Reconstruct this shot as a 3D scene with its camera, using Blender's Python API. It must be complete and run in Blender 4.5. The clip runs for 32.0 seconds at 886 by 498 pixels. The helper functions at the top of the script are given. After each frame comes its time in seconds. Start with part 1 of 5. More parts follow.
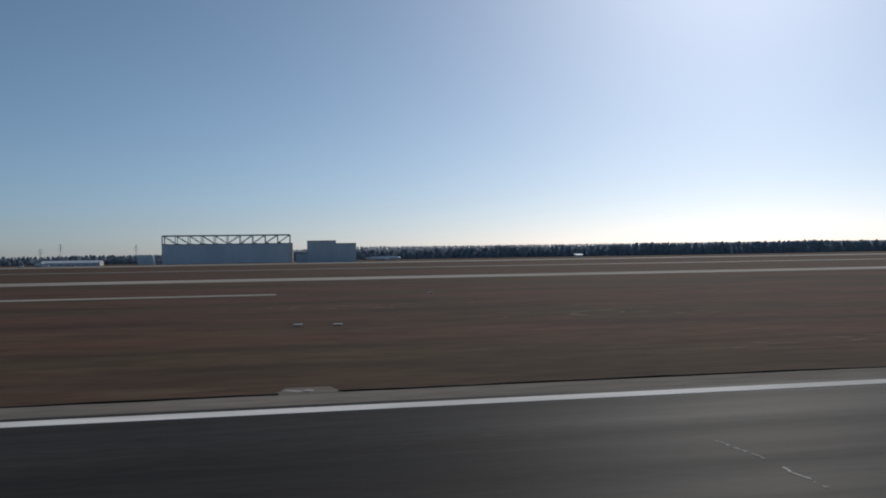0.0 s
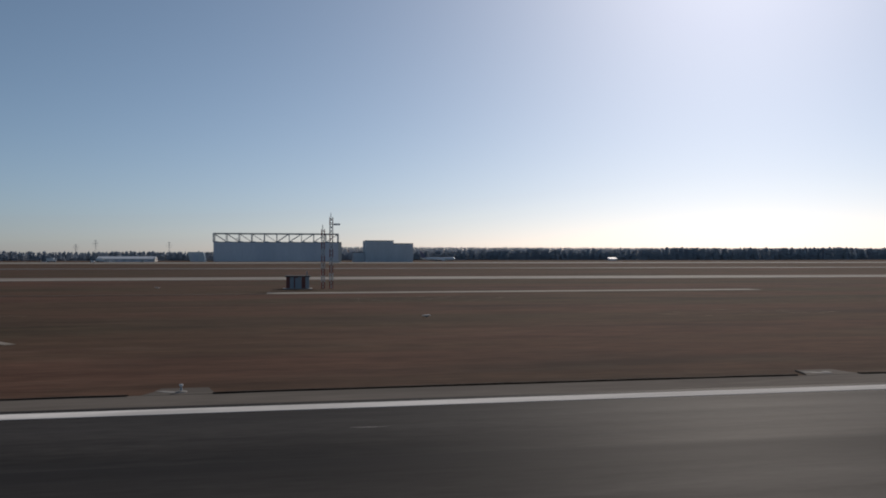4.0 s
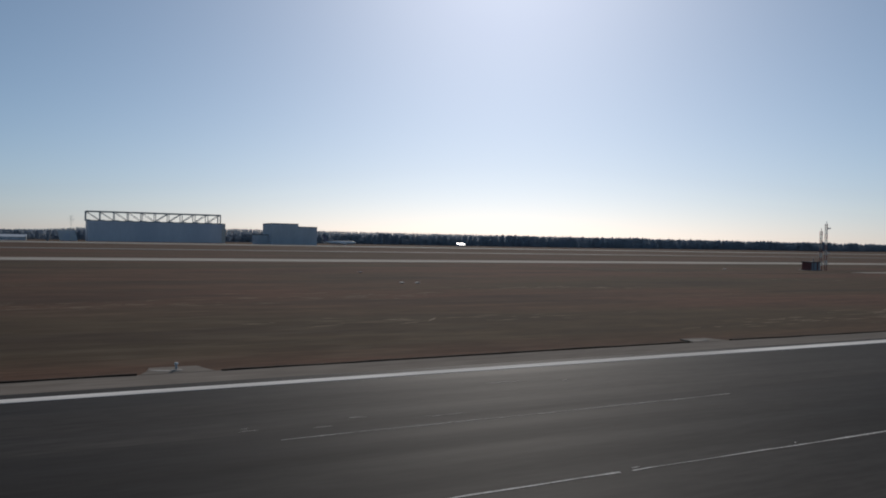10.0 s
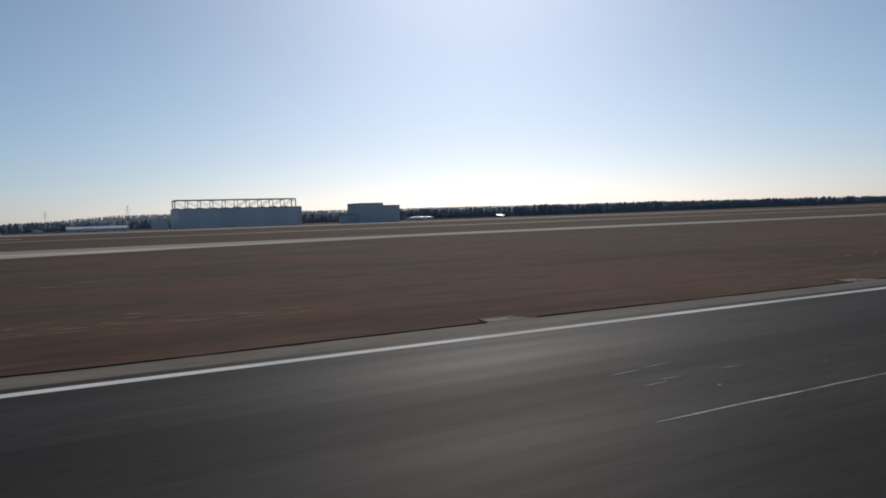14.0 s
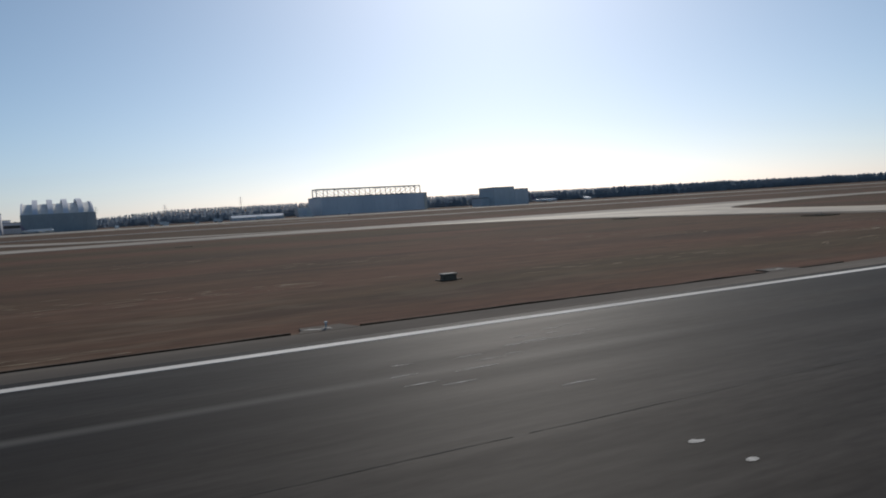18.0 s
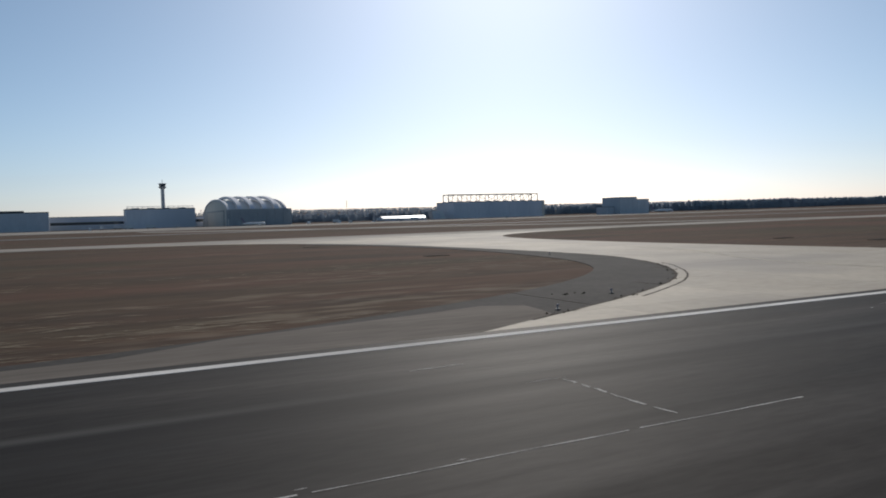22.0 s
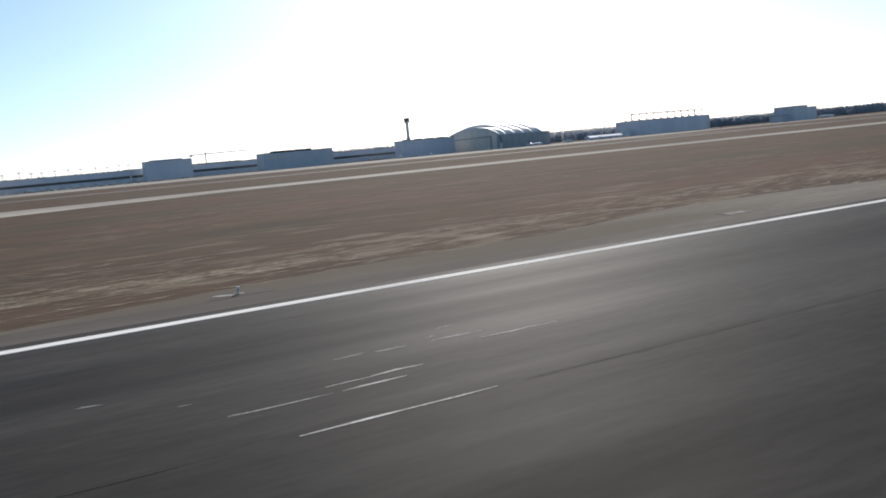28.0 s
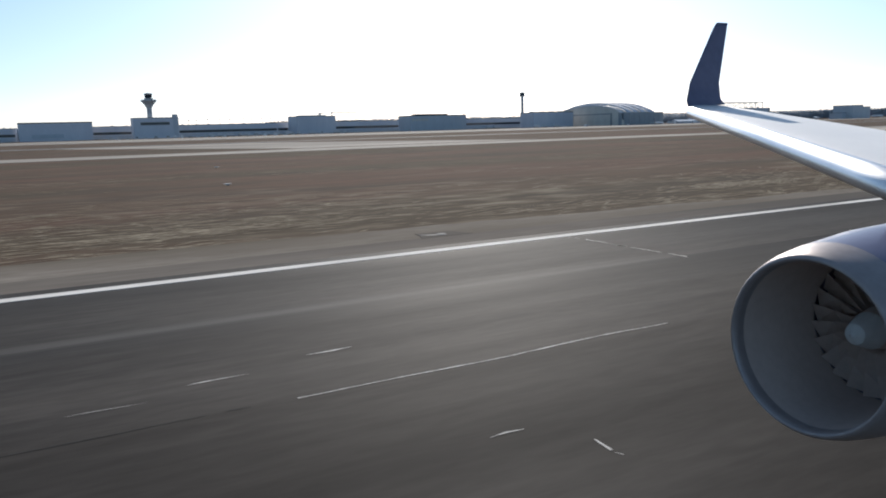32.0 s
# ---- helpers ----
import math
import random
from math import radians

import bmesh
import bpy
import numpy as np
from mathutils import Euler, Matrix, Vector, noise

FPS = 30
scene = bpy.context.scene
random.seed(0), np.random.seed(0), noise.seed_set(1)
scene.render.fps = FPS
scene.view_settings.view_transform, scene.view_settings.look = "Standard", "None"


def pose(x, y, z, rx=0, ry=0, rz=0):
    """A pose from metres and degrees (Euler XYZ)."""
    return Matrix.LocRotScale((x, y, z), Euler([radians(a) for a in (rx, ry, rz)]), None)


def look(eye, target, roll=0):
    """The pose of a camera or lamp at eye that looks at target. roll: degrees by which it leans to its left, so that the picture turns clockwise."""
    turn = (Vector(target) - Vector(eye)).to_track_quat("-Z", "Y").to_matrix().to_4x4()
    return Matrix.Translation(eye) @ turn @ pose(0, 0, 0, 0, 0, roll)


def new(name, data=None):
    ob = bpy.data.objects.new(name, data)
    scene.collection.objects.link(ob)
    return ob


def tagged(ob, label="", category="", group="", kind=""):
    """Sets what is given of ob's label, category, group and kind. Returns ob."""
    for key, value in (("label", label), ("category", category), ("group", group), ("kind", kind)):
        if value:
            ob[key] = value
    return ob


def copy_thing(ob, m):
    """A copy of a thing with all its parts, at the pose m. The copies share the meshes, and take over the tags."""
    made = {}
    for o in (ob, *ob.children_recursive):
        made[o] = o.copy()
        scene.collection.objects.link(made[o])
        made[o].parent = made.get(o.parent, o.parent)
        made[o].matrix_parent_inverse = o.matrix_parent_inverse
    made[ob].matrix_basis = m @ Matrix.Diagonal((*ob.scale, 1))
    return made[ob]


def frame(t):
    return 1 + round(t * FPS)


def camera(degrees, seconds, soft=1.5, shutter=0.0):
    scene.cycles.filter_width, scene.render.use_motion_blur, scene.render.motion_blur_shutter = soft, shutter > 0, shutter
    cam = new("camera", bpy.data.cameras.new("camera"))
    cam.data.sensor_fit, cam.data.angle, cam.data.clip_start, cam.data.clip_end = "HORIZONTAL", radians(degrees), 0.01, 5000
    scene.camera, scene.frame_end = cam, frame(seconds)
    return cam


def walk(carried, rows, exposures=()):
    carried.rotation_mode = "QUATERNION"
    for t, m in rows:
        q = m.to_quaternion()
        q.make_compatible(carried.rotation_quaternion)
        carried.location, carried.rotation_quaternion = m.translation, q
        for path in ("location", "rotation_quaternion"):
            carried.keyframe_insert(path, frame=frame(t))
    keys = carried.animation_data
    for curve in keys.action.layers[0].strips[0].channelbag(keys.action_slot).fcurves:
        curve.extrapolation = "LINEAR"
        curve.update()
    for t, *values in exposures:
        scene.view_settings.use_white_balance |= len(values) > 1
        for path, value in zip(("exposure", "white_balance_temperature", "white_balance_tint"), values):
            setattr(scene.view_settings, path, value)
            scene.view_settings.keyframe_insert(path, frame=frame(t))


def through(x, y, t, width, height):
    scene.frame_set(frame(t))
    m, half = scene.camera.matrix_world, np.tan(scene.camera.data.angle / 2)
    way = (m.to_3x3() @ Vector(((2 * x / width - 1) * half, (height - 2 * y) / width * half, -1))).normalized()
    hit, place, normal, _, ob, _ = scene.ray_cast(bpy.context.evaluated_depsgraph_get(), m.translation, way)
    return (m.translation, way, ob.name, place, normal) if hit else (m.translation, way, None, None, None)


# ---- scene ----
# The whole field is built at 0.63 of true size, so that the take-off run keeps to the allowed speed.
cam = camera(60.0, 32.0, soft=1.9)
# seconds, way along the runway, height of the eye, yaw, pitch, roll
ROWS = [
    (0.0, -0.00, 2.40, -10.14, 0.56, 0.89),
    (1.0, -7.58, 2.39, -8.18, 1.37, 0.30),
    (2.0, -16.07, 2.39, -7.64, 1.17, -1.34),
    (2.5, -20.66, 2.38, -9.69, 1.56, -1.75),
    (3.0, -25.48, 2.38, -9.95, 1.27, -1.17),
    (3.5, -30.52, 2.37, -10.22, 0.98, -0.59),
    (4.0, -35.77, 2.36, -10.49, 0.68, -0.01),
    (4.5, -41.25, 2.35, -10.75, 0.39, 0.56),
    (5.0, -46.94, 2.34, -6.82, 1.63, -1.44),
    (5.5, -52.85, 2.33, -5.47, 1.41, -0.99),
    (6.0, -58.98, 2.32, -6.68, 0.78, -1.32),
    (6.5, -65.31, 2.32, -10.35, 0.64, -0.43),
    (7.0, -71.87, 2.32, -9.58, 0.87, -1.03),
    (7.5, -78.63, 2.32, -7.90, -0.66, 0.19),
    (8.0, -85.61, 2.32, -5.85, -0.36, -1.82),
    (8.5, -92.80, 2.34, -22.91, 0.01, -3.93),
    (9.0, -100.20, 2.36, -30.54, -1.76, -2.22),
    (9.5, -107.81, 2.34, -31.14, -1.71, -4.73),
    (10.0, -115.63, 2.32, -27.36, -0.39, -1.04),
    (10.5, -123.67, 2.33, -28.60, -1.49, -0.56),
    (11.0, -131.92, 2.34, -27.18, -2.16, 0.42),
    (11.5, -140.38, 2.34, -25.59, -0.82, -0.85),
    (12.0, -149.05, 2.33, -30.20, -1.67, -0.29),
    (12.5, -157.94, 2.33, -31.32, -2.08, 0.23),
    (13.0, -167.04, 2.33, -30.40, -2.35, -0.34),
    (13.5, -176.36, 2.32, -29.24, -2.23, 1.98),
    (14.0, -185.90, 2.31, -29.04, -2.40, 1.85),
    (14.5, -195.65, 2.30, -28.85, -2.56, 1.72),
    (15.0, -205.63, 2.29, -28.65, -2.73, 1.60),
    (15.5, -215.83, 2.27, -28.46, -2.90, 1.47),
    (16.0, -226.25, 2.26, -26.91, -3.51, 4.87),
    (16.5, -236.10, 2.26, -28.66, -3.25, 4.80),
    (17.0, -245.80, 2.26, -27.73, -3.54, 4.24),
    (17.5, -257.50, 2.25, -27.73, -3.80, 4.06),
    (18.0, -269.70, 2.24, -27.58, -3.24, 3.31),
    (18.5, -281.77, 2.25, -26.84, -2.71, 1.85),
    (19.0, -293.58, 2.27, -26.34, -2.72, 2.37),
    (19.5, -305.62, 2.26, -28.28, -2.99, 1.31),
    (20.0, -317.91, 2.26, -28.28, -2.53, 1.87),
    (20.5, -330.44, 2.27, -26.51, -2.52, 2.80),
    (21.0, -344.50, 2.28, -26.61, -1.60, 1.70),
    (21.5, -356.24, 2.27, -25.17, -1.96, 2.91),
    (22.0, -368.70, 2.26, -26.87, -2.44, 1.66),
    (22.5, -383.06, 2.27, -26.83, -7.39, 1.90),
    (23.0, -396.86, 2.28, -27.58, -9.36, 1.05),
    (23.5, -410.91, 2.28, -27.35, -8.64, 1.07),
    (24.0, -425.24, 2.27, -26.24, -9.27, 2.40),
    (24.5, -439.84, 2.27, -27.74, -7.97, 0.75),
    (25.0, -454.71, 2.27, -28.10, -7.97, 2.14),
    (25.5, -469.86, 2.27, -28.46, -7.96, 3.53),
    (26.0, -485.29, 2.26, -28.82, -7.95, 4.92),
    (26.5, -501.00, 2.26, -29.18, -7.94, 6.31),
    (27.0, -517.01, 2.26, -27.95, -6.78, 4.37),
    (27.5, -533.31, 2.25, -26.51, -6.61, 5.50),
    (28.0, -549.90, 2.25, -26.79, -7.28, 5.25),
    (28.5, -567.50, 2.25, -30.77, -8.26, 3.88),
    (29.0, -586.55, 2.26, -30.25, -7.71, 2.90),
    (29.5, -602.15, 2.24, -30.15, -7.37, 3.11),
    (30.0, -618.40, 2.23, -31.24, -8.42, 2.76),
    (30.5, -637.20, 2.24, -30.20, -7.66, 2.94),
    (31.0, -656.00, 2.25, -30.96, -7.04, 2.84),
    (31.5, -674.90, 2.25, -30.33, -7.81, 2.29),
    (32.0, -693.96, 2.26, -29.74, -9.01, 1.54),
]
EXPOSURES = [(0.0, -0.43, 5450, 8), (1.0, -0.43, 5500, 8), (2.0, -0.41, 5850, 12), (8.0, -0.33, 5850, 12), (9.0, -0.46, 5800, 11), (10.0, -0.49, 5600, 9), (12.0, -0.51, 5900, 12), (13.5, -0.43, 5600, 9), (16.0, -0.25, 5550, 8), (18.0, -0.20, 5600, 8), (20.0, -0.12, 5640, 8), (22.0, -0.12, 5620, 8), (23.0, 0.51, 5550, 7), (24.0, 0.63, 5550, 7), (27.0, 0.65, 5600, 8), (29.0, 0.67, 5600, 8), (30.0, 0.51, 5550, 8), (32.0, 0.51, 5550, 8)]
walk(cam, [(t, pose(x, 0, z, 90 + pitch, roll, yaw)) for t, x, z, yaw, pitch, roll in ROWS], EXPOSURES)

# ---- light ----
SUN_AZ, SUN_EL = -32.0, 28.0          # degrees: turned from +y towards +x, and height
world = bpy.data.worlds.new("sky")
scene.world = world
world.use_nodes = True
wn = world.node_tree.nodes
sky = wn.new("ShaderNodeTexSky")
sky.sky_type, sky.sun_disc = "NISHITA", False
sky.sun_elevation, sky.sun_rotation = radians(SUN_EL), radians(-SUN_AZ)
sky.altitude, sky.air_density, sky.dust_density, sky.ozone_density = 200, 0.75, 0.85, 2.0
wn["Background"].inputs["Strength"].default_value = 0.074
pale = wn.new("ShaderNodeHueSaturation")      # thin winter haze
pale.inputs["Saturation"].default_value = 0.84
pale.inputs["Hue"].default_value = 0.484
world.node_tree.links.new(sky.outputs["Color"], pale.inputs["Color"])
world.node_tree.links.new(pale.outputs["Color"], wn["Background"].inputs["Color"])
lamp = bpy.data.lights.new("sun", "SUN")
lamp.energy, lamp.angle, lamp.color = 3.4, radians(0.55), (1.0, 0.84, 0.66)
sun = new("sun", lamp)
sd = Vector((math.sin(radians(-SUN_AZ)) * math.cos(radians(SUN_EL)), math.cos(radians(SUN_AZ)) * math.cos(radians(SUN_EL)), math.sin(radians(SUN_EL))))
sun.matrix_world = look(sd * 50 + Vector((-300, 0, 0)), Vector((-300, 0, 0)))


# ---- materials ----
def material(name, a, b, scale=1.0, rough=0.8, bump=0.0, stretch=(1, 1, 1), fine=8.0, c=None, blot=0.05, metal=0.0, spread=(0.35, 0.65), rand=0.0, spec=0.5, through=None):
    """Two colours mixed by a coarse and a fine noise at real size, a third one in large blotches, with relief."""
    m = bpy.data.materials.new(name)
    m.use_nodes = True
    nt = m.node_tree
    n, l = nt.nodes, nt.links
    bs = n["Principled BSDF"]
    geo = n.new("ShaderNodeNewGeometry")
    mp = n.new("ShaderNodeMapping")
    mp.inputs["Scale"].default_value = stretch
    l.new(geo.outputs["Position"], mp.inputs["Vector"])
    def noise_at(s, detail):
        t = n.new("ShaderNodeTexNoise")
        t.inputs["Scale"].default_value, t.inputs["Detail"].default_value = s, detail
        l.new(mp.outputs["Vector"], t.inputs["Vector"])
        return t
    n1, n2 = noise_at(scale, 5.0), noise_at(scale * fine, 6.0)
    add = n.new("ShaderNodeMath")
    add.operation = "MULTIPLY_ADD"
    add.inputs[1].default_value = 0.5
    half = n.new("ShaderNodeMath")
    half.operation = "MULTIPLY"
    half.inputs[1].default_value = 0.5
    l.new(n2.outputs["Fac"], half.inputs[0])
    l.new(n1.outputs["Fac"], add.inputs[0])
    l.new(half.outputs[0], add.inputs[2])
    ramp = n.new("ShaderNodeValToRGB")
    ramp.color_ramp.elements[0].position, ramp.color_ramp.elements[1].position = spread
    ramp.color_ramp.elements[0].color, ramp.color_ramp.elements[1].color = (*a, 1), (*b, 1)
    l.new(add.outputs[0], ramp.inputs["Fac"])
    col = ramp.outputs["Color"]
    if c:
        n3 = noise_at(scale * blot, 4.0)
        r3 = n.new("ShaderNodeValToRGB")
        r3.color_ramp.elements[0].position, r3.color_ramp.elements[1].position = 0.42, 0.66
        l.new(n3.outputs["Fac"], r3.inputs["Fac"])
        mx = n.new("ShaderNodeMixRGB")
        mx.inputs["Color2"].default_value = (*c, 1)
        l.new(r3.outputs["Color"], mx.inputs["Fac"])
        l.new(col, mx.inputs["Color1"])
        col = mx.outputs["Color"]
    if rand:
        oi = n.new("ShaderNodeObjectInfo")
        mr = n.new("ShaderNodeMapRange")
        mr.inputs["To Min"].default_value, mr.inputs["To Max"].default_value = 1 - rand, 1 + rand
        l.new(oi.outputs["Random"], mr.inputs["Value"])
        mu = n.new("ShaderNodeVectorMath")
        mu.operation = "SCALE"
        l.new(col, mu.inputs[0])
        l.new(mr.outputs["Result"], mu.inputs["Scale"])
        col = mu.outputs["Vector"]
    l.new(col, bs.inputs["Base Color"])
    bs.inputs["Roughness"].default_value, bs.inputs["Metallic"].default_value = rough, metal
    bs.inputs["Specular IOR Level"].default_value = spec
    if through:
        tr, mix = n.new("ShaderNodeBsdfTranslucent"), n.new("ShaderNodeMixShader")
        tr.inputs["Color"].default_value = (*through, 1)
        mix.inputs["Fac"].default_value = 0.35
        l.new(bs.outputs["BSDF"], mix.inputs[1])
        l.new(tr.outputs["BSDF"], mix.inputs[2])
        l.new(mix.outputs["Shader"], n["Material Output"].inputs["Surface"])
    if bump:
        bp = n.new("ShaderNodeBump")
        bp.inputs["Strength"].default_value, bp.inputs["Distance"].default_value = bump, 0.02
        l.new(n2.outputs["Fac"], bp.inputs["Height"])
        l.new(bp.outputs["Normal"], bs.inputs["Normal"])
    return m


def grass_material(name):
    """Dry winter turf: reddish and olive patches, lengthwise streaks, fine tufts, and bleached straw further down the field."""
    m = bpy.data.materials.new(name)
    m.use_nodes = True
    nt = m.node_tree
    n, l = nt.nodes, nt.links
    bs = n["Principled BSDF"]
    geo = n.new("ShaderNodeNewGeometry")

    def noise_at(sx, sy, detail, lo, hi, to0, to1):
        mp, t, mr = n.new("ShaderNodeMapping"), n.new("ShaderNodeTexNoise"), n.new("ShaderNodeMapRange")
        mp.inputs["Scale"].default_value = (1 / sx, 1 / sy, 1)
        t.inputs["Scale"].default_value, t.inputs["Detail"].default_value = 1.0, detail
        l.new(geo.outputs["Position"], mp.inputs["Vector"])
        l.new(mp.outputs["Vector"], t.inputs["Vector"])
        l.new(t.outputs["Fac"], mr.inputs["Value"])
        for key, v in zip(("From Min", "From Max", "To Min", "To Max"), (lo, hi, to0, to1)):
            mr.inputs[key].default_value = v
        return mr.outputs["Result"]

    def mixed(fac, a, b):
        mx = n.new("ShaderNodeMixRGB")
        for k, v in (("Fac", fac), ("Color1", a), ("Color2", b)):
            if isinstance(v, tuple):
                mx.inputs[k].default_value = (*v, 1)
            else:
                l.new(v, mx.inputs[k])
        return mx.outputs["Color"]

    def times(a, b):
        mu = n.new("ShaderNodeMath")
        mu.operation = "MULTIPLY"
        l.new(a, mu.inputs[0])
        l.new(b, mu.inputs[1])
        return mu.outputs[0]

    col = mixed(noise_at(46, 11, 3, 0.40, 0.60, 0, 1), (0.100, 0.053, 0.035), (0.070, 0.049, 0.029))
    col = mixed(noise_at(18, 4.5, 4, 0.50, 0.70, 0, 0.75), col, (0.042, 0.029, 0.021))
    shade = times(noise_at(4, 0.9, 4, 0.30, 0.70, 0.78, 1.22), noise_at(0.9, 0.14, 5, 0.30, 0.70, 0.75, 1.25))
    sc = n.new("ShaderNodeVectorMath")
    sc.operation = "SCALE"
    l.new(col, sc.inputs[0])
    l.new(shade, sc.inputs["Scale"])
    sep, along = n.new("ShaderNodeSeparateXYZ"), n.new("ShaderNodeMapRange")
    l.new(geo.outputs["Position"], sep.inputs["Vector"])
    l.new(sep.outputs["X"], along.inputs["Value"])
    for key, v in zip(("From Min", "From Max", "To Min", "To Max"), (-420.0, -250.0, 0.68, 0.10)):
        along.inputs[key].default_value = v
    straw = times(times(noise_at(13, 4.0, 2, 0.46, 0.60, 0.05, 1), noise_at(2.4, 0.8, 6, 0.47, 0.62, 0, 1)), along.outputs["Result"])
    away = n.new("ShaderNodeMapRange")
    l.new(sep.outputs["Y"], away.inputs["Value"])
    for key, v in zip(("From Min", "From Max", "To Min", "To Max"), (17.0, 32.0, 1.0, 0.25)):
        away.inputs[key].default_value = v
    straw = times(straw, away.outputs["Result"])
    pale = n.new("ShaderNodeMath")
    pale.operation = "MULTIPLY"
    pale.inputs[1].default_value = 0.36
    l.new(along.outputs["Result"], pale.inputs[0])
    body = mixed(pale.outputs[0], sc.outputs["Vector"], (0.100, 0.084, 0.062))
    l.new(mixed(straw, body, (0.300, 0.255, 0.185)), bs.inputs["Base Color"])
    bs.inputs["Roughness"].default_value, bs.inputs["Specular IOR Level"].default_value = 1.0, 0.05
    bp = n.new("ShaderNodeBump")
    bp.inputs["Strength"].default_value, bp.inputs["Distance"].default_value = 0.5, 0.03
    l.new(noise_at(0.35, 0.1, 6, 0, 1, 0, 1), bp.inputs["Height"])
    l.new(bp.outputs["Normal"], bs.inputs["Normal"])
    return m


M_GRASS = grass_material("dry_grass")
M_ASPHALT = material("runway_asphalt", (0.0315, 0.0281, 0.0249), (0.0545, 0.0486, 0.0432), 0.5, 0.9, 0.35, (0.10, 1.1, 1), 7, (0.0265, 0.0248, 0.0229), 0.22, spec=0.028)

def lane_wear(m):
    """Lengthwise wear in the asphalt: a pale seam between two lanes and a darker, rubbered lane beside it."""
    nt = m.node_tree
    n, l = nt.nodes, nt.links
    bs = n["Principled BSDF"]
    old = bs.inputs["Base Color"].links[0].from_socket
    geo, sep = n.new("ShaderNodeNewGeometry"), n.new("ShaderNodeSeparateXYZ")
    l.new(geo.outputs["Position"], sep.inputs["Vector"])
    mp, nz = n.new("ShaderNodeMapping"), n.new("ShaderNodeTexNoise")
    mp.inputs["Scale"].default_value = (0.05, 0.35, 1)
    l.new(geo.outputs["Position"], mp.inputs["Vector"])
    l.new(mp.outputs["Vector"], nz.inputs["Vector"])
    nz.inputs["Scale"].default_value, nz.inputs["Detail"].default_value = 1.0, 4.0

    def calc(op, a, b):
        c = n.new("ShaderNodeMath")
        c.operation = op
        for i, v in enumerate((a, b)):
            if isinstance(v, float):
                c.inputs[i].default_value = v
            else:
                l.new(v, c.inputs[i])
        return c.outputs[0]

    def ranged(v, f0, f1, t0, t1):
        c = n.new("ShaderNodeMapRange")
        l.new(v, c.inputs["Value"])
        for key, q in zip(("From Min", "From Max", "To Min", "To Max"), (f0, f1, t0, t1)):
            c.inputs[key].default_value = q
        return c.outputs["Result"]

    y = calc("ADD", sep.outputs["Y"], calc("MULTIPLY", calc("SUBTRACT", nz.outputs["Fac"], 0.5), 0.12))
    part_on = ranged(nz.outputs["Fac"], 0.36, 0.56, 0.35, 1.0)
    nx = n.new("ShaderNodeTexNoise")
    nx.noise_dimensions = "1D"
    nx.inputs["Scale"].default_value, nx.inputs["Detail"].default_value = 0.045, 2.0
    l.new(sep.outputs["X"], nx.inputs["W"])
    open_part = calc("MULTIPLY", ranged(nx.outputs["Fac"], 0.44, 0.56, 0.0, 1.0), calc("ADD", calc("MULTIPLY", ranged(sep.outputs["X"], -260.0, -200.0, 1.0, 0.0), ranged(sep.outputs["X"], -480.0, -430.0, 0.0, 1.0)), ranged(sep.outputs["X"], -672.0, -664.0, 1.0, 0.0)))
    seam = calc("MULTIPLY", open_part, calc("MULTIPLY", ranged(calc("ABSOLUTE", calc("SUBTRACT", y, 9.15), 0.0), 0.03, 0.22, 0.75, 0.0), part_on))
    dark = calc("MULTIPLY", calc("MULTIPLY", ranged(y, 7.2, 8.9, 0.0, 0.85), calc("LESS_THAN", y, 9.06)), part_on)
    far = calc("MULTIPLY", ranged(y, 11.9, 10.4, 0.35, 0.0), part_on)
    def streaked(sx, sy, detail, lo, hi):
        mq, nq = n.new("ShaderNodeMapping"), n.new("ShaderNodeTexNoise")
        mq.inputs["Scale"].default_value = (sx, sy, 1)
        l.new(geo.outputs["Position"], mq.inputs["Vector"])
        l.new(mq.outputs["Vector"], nq.inputs["Vector"])
        nq.inputs["Scale"].default_value, nq.inputs["Detail"].default_value = 1.0, detail
        return ranged(nq.outputs["Fac"], 0.33, 0.67, lo, hi)

    # rubber streaks along the runway, dull patches a few metres long, and a fine grain
    tone = calc("MULTIPLY", calc("MULTIPLY", streaked(0.012, 0.62, 2.0, 0.70, 1.30), streaked(0.22, 0.55, 4.0, 0.84, 1.16)), streaked(2.2, 9.0, 3.0, 0.86, 1.14))
    toned = n.new("ShaderNodeVectorMath")
    toned.operation = "SCALE"
    l.new(old, toned.inputs[0])
    l.new(tone, toned.inputs["Scale"])
    l.new(streaked(0.03, 0.8, 4.0, 0.63, 0.72), bs.inputs["Roughness"])
    col = toned.outputs["Vector"]
    for fac, paint in ((dark, (0.024, 0.022, 0.0205)), (far, (0.034, 0.032, 0.030)), (seam, (0.130, 0.124, 0.114))):
        mx = n.new("ShaderNodeMixRGB")
        mx.inputs["Color2"].default_value = (*paint, 1)
        l.new(fac, mx.inputs["Fac"])
        l.new(col, mx.inputs["Color1"])
        col = mx.outputs["Color"]
    l.new(col, bs.inputs["Base Color"])


